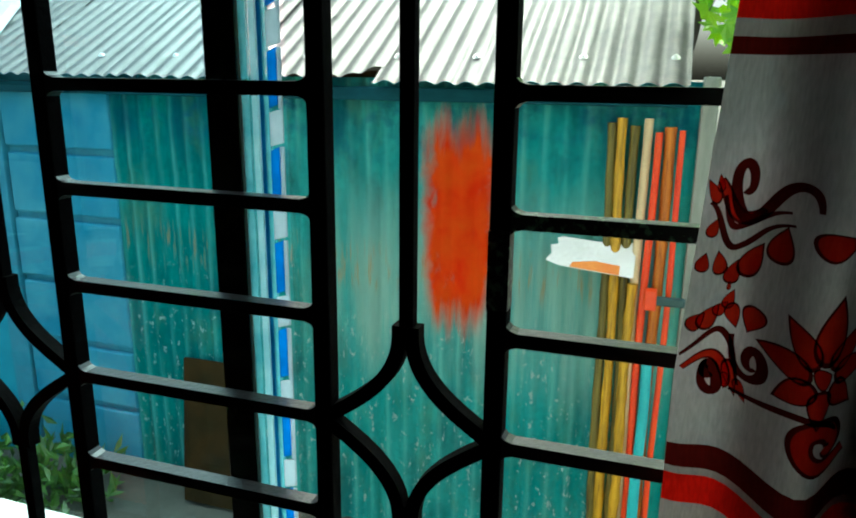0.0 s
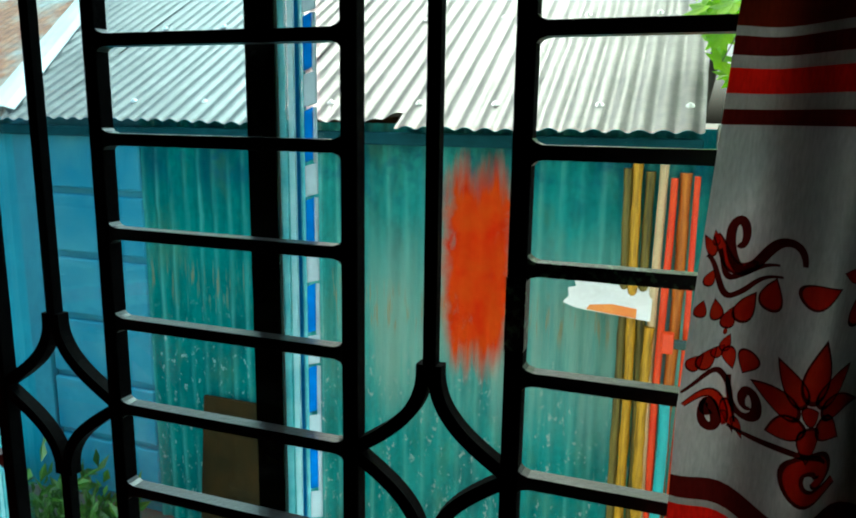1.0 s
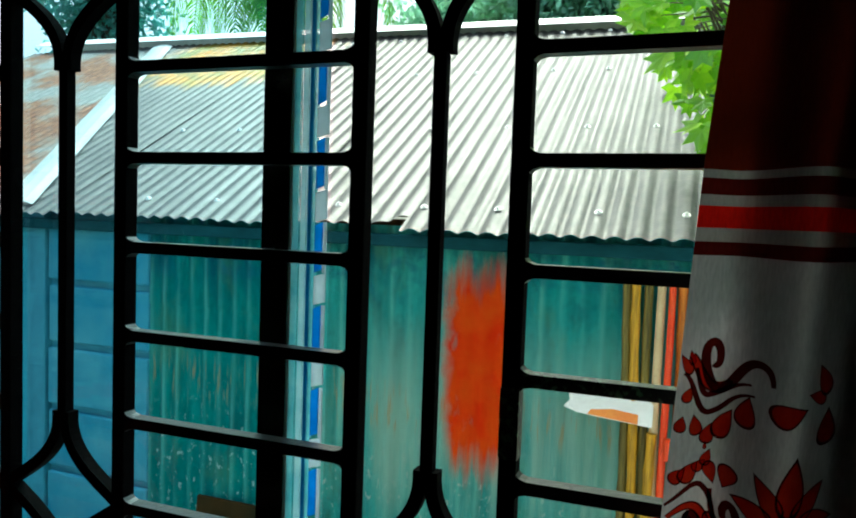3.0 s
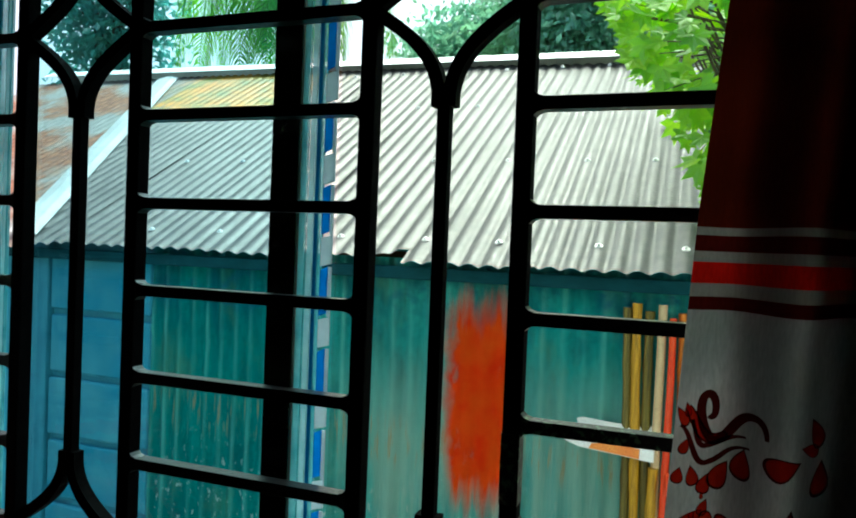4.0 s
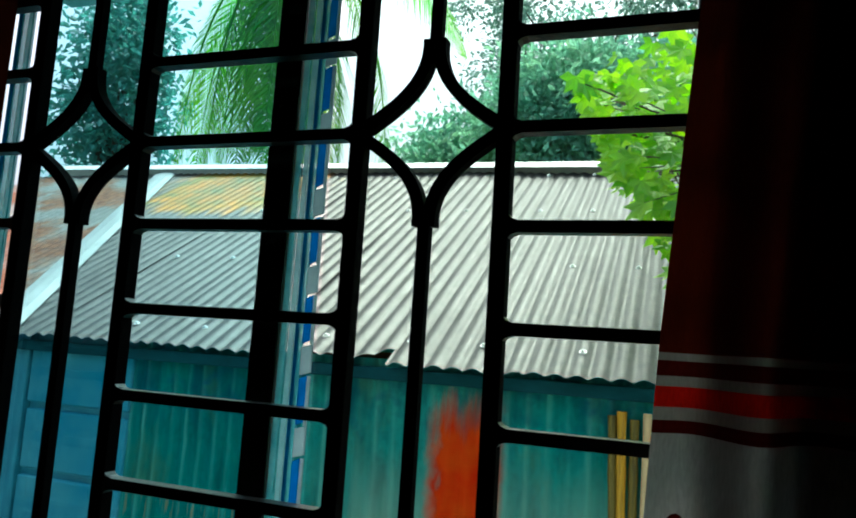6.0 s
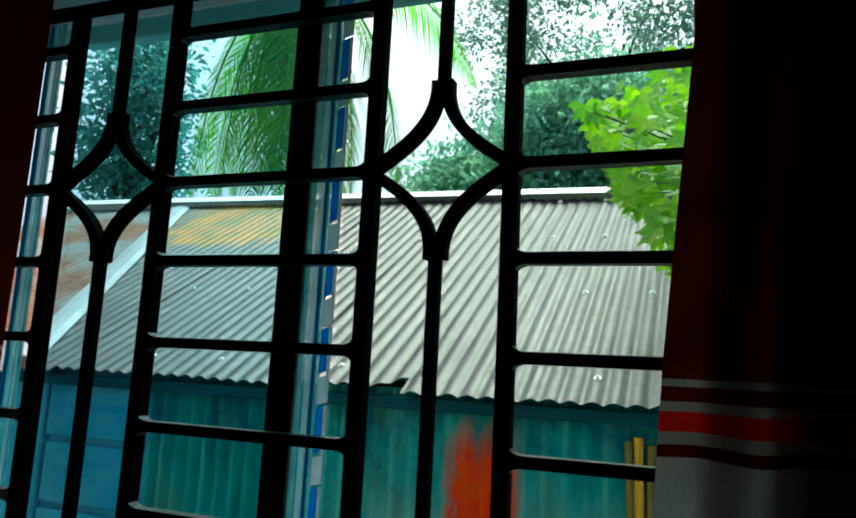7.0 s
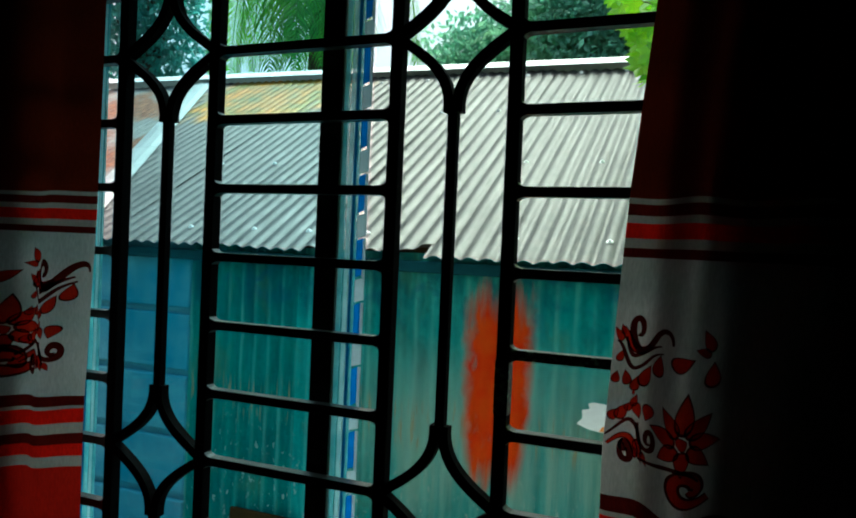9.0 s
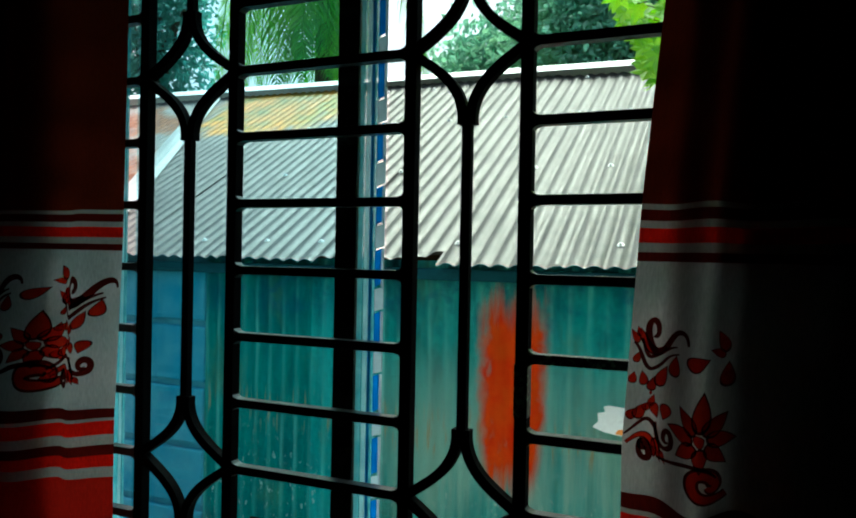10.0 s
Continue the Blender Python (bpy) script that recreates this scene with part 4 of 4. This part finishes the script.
wpart("side_wall", box(0.47, 0.49, WALL_Y + 0.04, 7.3, GROUND, 1.5), M_WALLTIN, house)
wpart("rear_wall", box(-6.0, 0.47, 7.3, 7.32, GROUND, 1.5), M_WALLTIN, house)
wpart("side_wall", box(-6.02, -6.0, WALL_Y + 0.04, 7.3, GROUND, 1.5), M_WALLTIN, house)
# no real timber: a dark strip added as the shade under the eave
wpart("eave_shade_strip", box(-3.3, 0.50, WALL_Y - 0.085, WALL_Y - 0.035, 1.405, 1.462, 0.006), M_EAVESHADE, house, "dark strip put in for the shade under the eave")

# ---- things against the tin wall ----
sign = anchor("paper_notice", (0.18, WALL_Y - 0.04, 0.73), "torn white paper notice with orange band on tin wall", "notice")
edge = [(0.356, 0.735), (0.356, 0.86), (0.20, 0.855), (0.06, 0.865), (0.035, 0.858), (0.045, 0.838), (0.012, 0.83), (0.020, 0.80), (-0.002, 0.775), (0.05, 0.760), (0.12, 0.752)]


def curl_out(bm):
    """Tilts the foot of the notice off the wall, added so it catches skylight."""
    for v in bm.verts:
        d = (0.868 - v.co.z) * 1.25
        v.co.y -= d * math.sin(radians(38))
        v.co.z = 0.868 - d * math.cos(radians(38))
    return bm


wpart("sheet", curl_out(extrude_outline(edge, WALL_Y - 0.042, WALL_Y - 0.040)), M_PAPER, sign)
wpart("printed_band", curl_out(extrude_outline([(0.10, 0.758), (0.30, 0.742), (0.30, 0.775), (0.20, 0.785), (0.11, 0.775)], WALL_Y - 0.046, WALL_Y - 0.044)), M_ORANGE, sign, "orange printed band")


def pole(name, x, r, z1, mat, label, cat, lean=0.0, y=WALL_Y - 0.06, knots=False, top_x=None):
    n = 9
    path, rad = [], []
    for i in range(n * 3 + 1):
        f = i / (n * 3)
        path.append((x + lean * f + 0.004 * math.sin(f * 9 + x * 30), y + 0.02 * f, GROUND - 0.02 + (z1 - GROUND + 0.02) * f))
        rad.append(r * (1 - 0.15 * f) * (1.16 if knots and i % 3 == 0 else 1.0))
    ob = part(name, tube(path, rad, 10), mat, None, "", True)
    return tagged(ob, label, cat, "poles against the tin wall")


pole("bamboo_pole", 0.262, 0.020, 1.34, M_DKBAMBOO, "dark weathered bamboo pole leaning on the tin wall", "pole", -0.034, knots=True)
pole("bamboo_pole", 0.298, 0.021, 1.36, M_BAMBOO, "yellow bamboo pole leaning on the tin wall", "pole", -0.032, WALL_Y - 0.075, True)
pole("bamboo_pole", 0.340, 0.021, 1.33, M_DKBAMBOO, "dark weathered bamboo pole leaning on the tin wall", "pole", -0.028, knots=True)
pole("bamboo_pole", 0.352, 0.022, 0.70, M_BAMBOO, "short yellow bamboo pole beside the red poles", "pole", 0.0, WALL_Y - 0.11, True)
pole("wooden_pole", 0.374, 0.021, 1.36, M_CREAM, "cream peeled wooden pole leaning on the tin wall", "pole", -0.014, WALL_Y - 0.08)
pole("painted_pole", 0.400, 0.017, 1.31, M_RED, "red painted pole standing beside the cream pole", "pole", 0.002, WALL_Y - 0.10)
pole("bamboo_pole", 0.446, 0.025, 1.33, M_RUSTBAMBOO, "orange-brown stained bamboo pole between the red poles", "pole", 0.002, WALL_Y - 0.075, True)
pole("painted_pole", 0.488, 0.014, 1.32, M_RED, "thin red painted pole standing beside the corner post", "pole", 0.006, WALL_Y - 0.10)
pole("plastic_pipe", 0.438, 0.025, 0.40, M_TURQ, "turquoise plastic pipe standing among the poles", "pipe", 0.0, WALL_Y - 0.13)
clamp = anchor("pole_bracket", (0.46, WALL_Y - 0.13, 0.64), "dark green iron bracket tied to the red poles", "bracket")
wpart("arm", box(0.425, 0.56, WALL_Y - 0.155, WALL_Y - 0.125, 0.635, 0.672, 0.008), M_CLAMP, clamp)
wpart("collar", box(0.405, 0.452, WALL_Y - 0.165, WALL_Y - 0.121, 0.615, 0.70, 0.006), M_RED, clamp, "red collar")
board = part("rusty_panel", box(-0.22, 0.22, -0.012, 0.012, 0, 0.80, 0.006), M_BROWN)
board.matrix_world = pose(-1.66, WALL_Y - 0.14, GROUND + 0.012, -6, 0, 0)
tagged(board, "brown rusted panel leaning on the tin wall", "panel")


# ---- plants ----
def leaves_mesh(name, material, centres, normals_out, size, spread_rot=1.0, aspect=0.5, seed=1):
    """One mesh of many small folded leaves: four triangles each."""
    rng = np.random.default_rng(seed)
    verts, faces = [], []
    for c, out in zip(centres, normals_out):
        d = Vector(out) * 0.6 + Vector(rng.normal(size=3)) * spread_rot
        d.z -= 0.35
        d.normalize()
        side = d.cross(Vector(rng.normal(size=3))).normalized()
        up = side.cross(d)
        s = size * rng.uniform(0.6, 1.3)
        c = Vector(c)
        b = len(verts)
        for p in (c, c + d * s * 0.45 + side * s * aspect * 0.5 + up * s * 0.08, c + d * s, c + d * s * 0.45 - side * s * aspect * 0.5 + up * s * 0.08):
            verts.append(p)
        mid = c + d * s * 0.5 - up * s * 0.04
        verts.append(mid)
        faces += [(b, b + 1, b + 4), (b + 1, b + 2, b + 4), (b + 2, b + 3, b + 4), (b + 3, b, b + 4)]
    me = bpy.data.meshes.new(name)
    me.from_pydata([tuple(v) for v in verts], [], faces)
    me.materials.append(material)
    return me


def clumped(rng, centre, radii, clumps, per, spread):
    """Leaf places in clumps over an uneven crown, denser towards its skin."""
    pts, outs = [], []
    for _ in range(clumps):
        d = rng.normal(size=3)
        d /= np.linalg.norm(d)
        r = rng.uniform(0.45, 1.0) ** 0.6
        c = np.array(centre) + d * np.array(radii) * r
        for _ in range(per):
            o = rng.normal(size=3)
            pts.append(c + o * spread)
            outs.append(d * 0.6 + o / (np.linalg.norm(o) + 1e-6))
    return pts, outs


def broadleaf_tree(place, height, centre, radii, clumps, per, spread, size, material, label, seed, trunk_r=0.2, group="background trees"):
    rng = np.random.default_rng(seed)
    tree = anchor("tree", place, label, "tree", group)
    base = Vector(place)
    top = Vector(centre)
    bm = bmesh.new()
    path = [base.lerp(top, f) + Vector((0.25 * math.sin(f * 5 + seed), 0.2 * math.sin(f * 4), 0)) for f in np.linspace(0, 1, 9)]
    tube(path, [trunk_r * (1 - 0.8 * f) for f in np.linspace(0, 1, 9)], 8, bm)
    for k in range(10):
        a = path[4 + k % 4]
        d = rng.normal(size=3)
        d[2] = abs(d[2]) * 0.5
        d /= np.linalg.norm(d)
        e = top + Vector(d * np.array(radii) * 0.85)
        m = a.lerp(e, 0.5) + Vector((0, 0, 0.1 * height * 0.2))
        tube([a, m, e], [trunk_r * 0.35, trunk_r * 0.2, trunk_r * 0.04], 6, bm)
    wpart("trunk", bm, M_BARK, tree, "", True)
    pts, outs = clumped(rng, centre, radii, clumps, per, spread)
    crown = new("crown", leaves_mesh("crown", material, pts, outs, size, 1.0, 0.55, seed))
    keep_world(crown, tree)
    return tree


def palm(place, top, fronds, seed, label):
    rng = np.random.default_rng(seed)
    tree = anchor("palm_tree", place, label, "palm tree", "")
    base, top = Vector(place), Vector(top)
    path = [base.lerp(top, f) + Vector((0.3 * math.sin(f * 2.4), 0, 0)) for f in np.linspace(0, 1, 12)]
    path[-1] = top
    wpart("trunk", tube(path, [0.17 - 0.05 * f for f in np.linspace(0, 1, 12)], 10), M_BARK, tree, "", True)
    for az, el, ln in fronds:
        az, el, ln = radians(az + rng.uniform(-6, 6)), radians(el), ln * rng.uniform(0.95, 1.05)
        d = Vector((math.cos(az) * math.cos(el), math.sin(az) * math.cos(el), math.sin(el)))
        spine, p = [top.copy()], top.copy()
        n = 26
        for i in range(n):
            d = (d + Vector((0, 0, -0.075 - 0.05 * (1 - math.sin(el))))).normalized()
            p = p + d * ln / n
            spine.append(p.copy())
        bm = tube(spine, [0.028 * (1 - 0.85 * i / n) for i in range(n + 1)], 5)
        for i in range(2, n * 3):
            f = i / 3
            a = int(f)
            if a >= n:
                continue
            q = spine[a].lerp(spine[a + 1], f - a)
            t = (spine[a + 1] - spine[a]).normalized()
            side = t.cross(Vector((0, 0, 1)))
            if side.length < 0.1:
                side = Vector((math.sin(az), -math.cos(az), 0))
            side.normalize()
            bl = ln * 0.24 * math.sin(math.pi * min(1, 0.15 + f / n * 0.82)) * rng.uniform(0.85, 1.1)
            for sgn in (-1, 1):
                dirn = (side * sgn * 0.8 + t * 0.55 + Vector((0, 0, -0.55 + 0.12 * rng.normal()))).normalized()
                w = t * 0.020
                m = q + dirn * bl * 0.5 + Vector((0, 0, 0.04))
                e = q + dirn * bl + Vector((0, 0, -0.10 * bl / 0.5))
                vs = [bm.verts.new(c) for c in (q - w * 0.6, q + w * 0.6, m + w, m - w, e)]
                bm.faces.new((vs[0], vs[1], vs[2], vs[3]))
                bm.faces.new((vs[3], vs[2], vs[4]))
        wpart("frond", bm, M_PALM, tree)
    return tree


# fronds: compass angle, rise and length
palm((-5.6, 8.6, GROUND), (-5.4, 8.4, 7.7),
     [(0, -10, 4.8), (-20, -22, 4.4), (12, -30, 4.0), (-35, -45, 3.8), (-60, -30, 4.0), (-75, -55, 3.8), (-95, -45, 4.0), (-110, -60, 3.8), (-125, -35, 4.0), (-145, -50, 3.8), (100, -30, 3.8),
      (75, -50, 3.8), (120, -60, 3.8), (60, -35, 3.8), (165, -10, 4.4), (176, -35, 3.8), (196, -18, 4.2), (45, 40, 3.8), (-10, -55, 3.8), (-85, -70, 3.8), (30, -60, 3.8)], 5, "coconut palm with drooping feathery fronds behind the tin roof")
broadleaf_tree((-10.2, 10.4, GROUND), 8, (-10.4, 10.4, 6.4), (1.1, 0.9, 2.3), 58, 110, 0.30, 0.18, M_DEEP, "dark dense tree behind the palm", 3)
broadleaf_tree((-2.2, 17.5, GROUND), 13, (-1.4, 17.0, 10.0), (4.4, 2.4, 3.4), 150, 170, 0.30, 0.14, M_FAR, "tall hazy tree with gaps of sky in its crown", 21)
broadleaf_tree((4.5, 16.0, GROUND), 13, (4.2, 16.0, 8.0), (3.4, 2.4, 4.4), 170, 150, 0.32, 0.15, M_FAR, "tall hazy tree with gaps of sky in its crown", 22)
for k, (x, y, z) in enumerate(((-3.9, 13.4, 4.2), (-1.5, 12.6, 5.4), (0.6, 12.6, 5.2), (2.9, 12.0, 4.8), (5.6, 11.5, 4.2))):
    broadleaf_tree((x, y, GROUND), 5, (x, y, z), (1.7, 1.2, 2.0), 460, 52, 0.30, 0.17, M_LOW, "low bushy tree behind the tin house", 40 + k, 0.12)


def lobed_leaf(size):
    """A hand-shaped leaf with five pointed lobes, slightly cupped."""
    bm = bmesh.new()
    c = bm.verts.new((0, 0, 0))
    rim = []
    for k, (a, r) in enumerate(((-130, 0.40), (-95, 0.72), (-70, 0.46), (-46, 0.90), (-24, 0.54), (0, 1.0), (24, 0.54), (46, 0.90), (70, 0.46), (95, 0.72), (130, 0.40))):
        r *= size
        q = radians(a)
        rim.append(bm.verts.new((r * math.cos(q), r * math.sin(q), -0.22 * r * r / size)))
    for a, b in zip(rim, rim[1:]):
        bm.faces.new((c, a, b))
    return bm


def near_tree():
    rng = np.random.default_rng(8)
    tree = anchor("papaya_tree", (0.95, 2.55, GROUND), "young tree with bright green lobed leaves overhanging the tin roof", "tree")
    base = Vector((0.95, 2.55, GROUND - 0.02))
    crown = Vector((0.85, 2.6, 2.3))
    wpart("trunk", tube([base.lerp(crown, f) + Vector((0.03 * math.sin(f * 7), 0, 0)) for f in np.linspace(0, 1, 9)], [0.05 - 0.03 * f for f in np.linspace(0, 1, 9)], 8), M_BARK, tree, "", True)
    me = mesh_from(lobed_leaf(0.098), "leaf", M_LEAF)
    for k in range(960):
        # a rounded crown that spreads back over the roof, its skirt hanging lower towards the trunk
        x = 0.05 + 1.1 * rng.uniform(0, 1) ** 0.85
        # leaves past y 2.8 are added to shade the roof and darken its reflections
        y = rng.uniform(2.15, 2.8) if k < 580 else rng.uniform(2.8, 3.9)
        low = max(1.45, 2.72 - 1.75 * max(x, 0.0)) + 0.05 * math.sin(x * 21)
        top = 2.70 + 0.22 * min(1.0, max(x - 0.05, 0.0) / 0.2) + 0.05 * math.sin(x * 17)
        z = low + (top - low) * rng.uniform(0, 1)
        back = max(0.0, y - 2.45) / 3.15
        c = Vector((x + (x - 0.5) * back, y, max(z + (z - 1.58) * back, roof_z(y) + 0.16 if x < 0.55 else 0)))
        tip = Vector((rng.normal() * 0.55 - 0.15, rng.normal() * 0.45 - 0.25, -0.75 + 0.3 * rng.normal())).normalized()
        side = tip.cross(Vector((rng.normal() * 0.5, -1.0, 0.55 + 0.4 * rng.normal()))).normalized()
        turn = Matrix((tip, side, tip.cross(side))).transposed().to_4x4()
        ob = keep_world(new("leaf", me), tree)
        ob.matrix_basis = Matrix.Translation(c) @ turn @ Matrix.Scale(rng.uniform(0.55, 1.1), 4)
        if k % 8 == 0:
            wpart("twig", tube([crown + Vector((0, 0, rng.uniform(-0.8, 0.1))), crown.lerp(c, 0.6) + Vector((0, 0, 0.06)), c], [0.008, 0.005, 0.002], 5), M_BARK, tree)


near_tree()


def weeds(x, y, seed, label):
    rng = np.random.default_rng(seed)
    pts = [(x + rng.normal() * 0.16, y + rng.normal() * 0.10, GROUND + abs(rng.normal()) * 0.16) for _ in range(260)]
    ob = new("weed_clump", leaves_mesh("weed_clump", M_WEED, pts, [(0, 0, 1.4)] * len(pts), 0.12, 0.7, 0.35, seed))
    tagged(ob, label, "weeds", "yard weeds", "stuff")


for k, (x, y) in enumerate(((-2.55, 2.1), (-2.9, 1.9), (-3.4, 2.1))):
    weeds(x, y, 60 + k, "green weeds growing at the foot of the tin wall")

# overhead wires, far off on the right
for z, dz in ((6.2, -0.9), (5.3, -0.7)):
    path = [(-0.5 + 7 * f, 11.0 - 2 * f, z + dz * f - 0.25 * math.sin(math.pi * f)) for f in np.linspace(0, 1, 14)]
    tagged(part("overhead_wire", tube(path, 0.012, 6), M_WIRE, None, "", True), "pale overhead wire strung before the trees", "wire", "overhead wires")
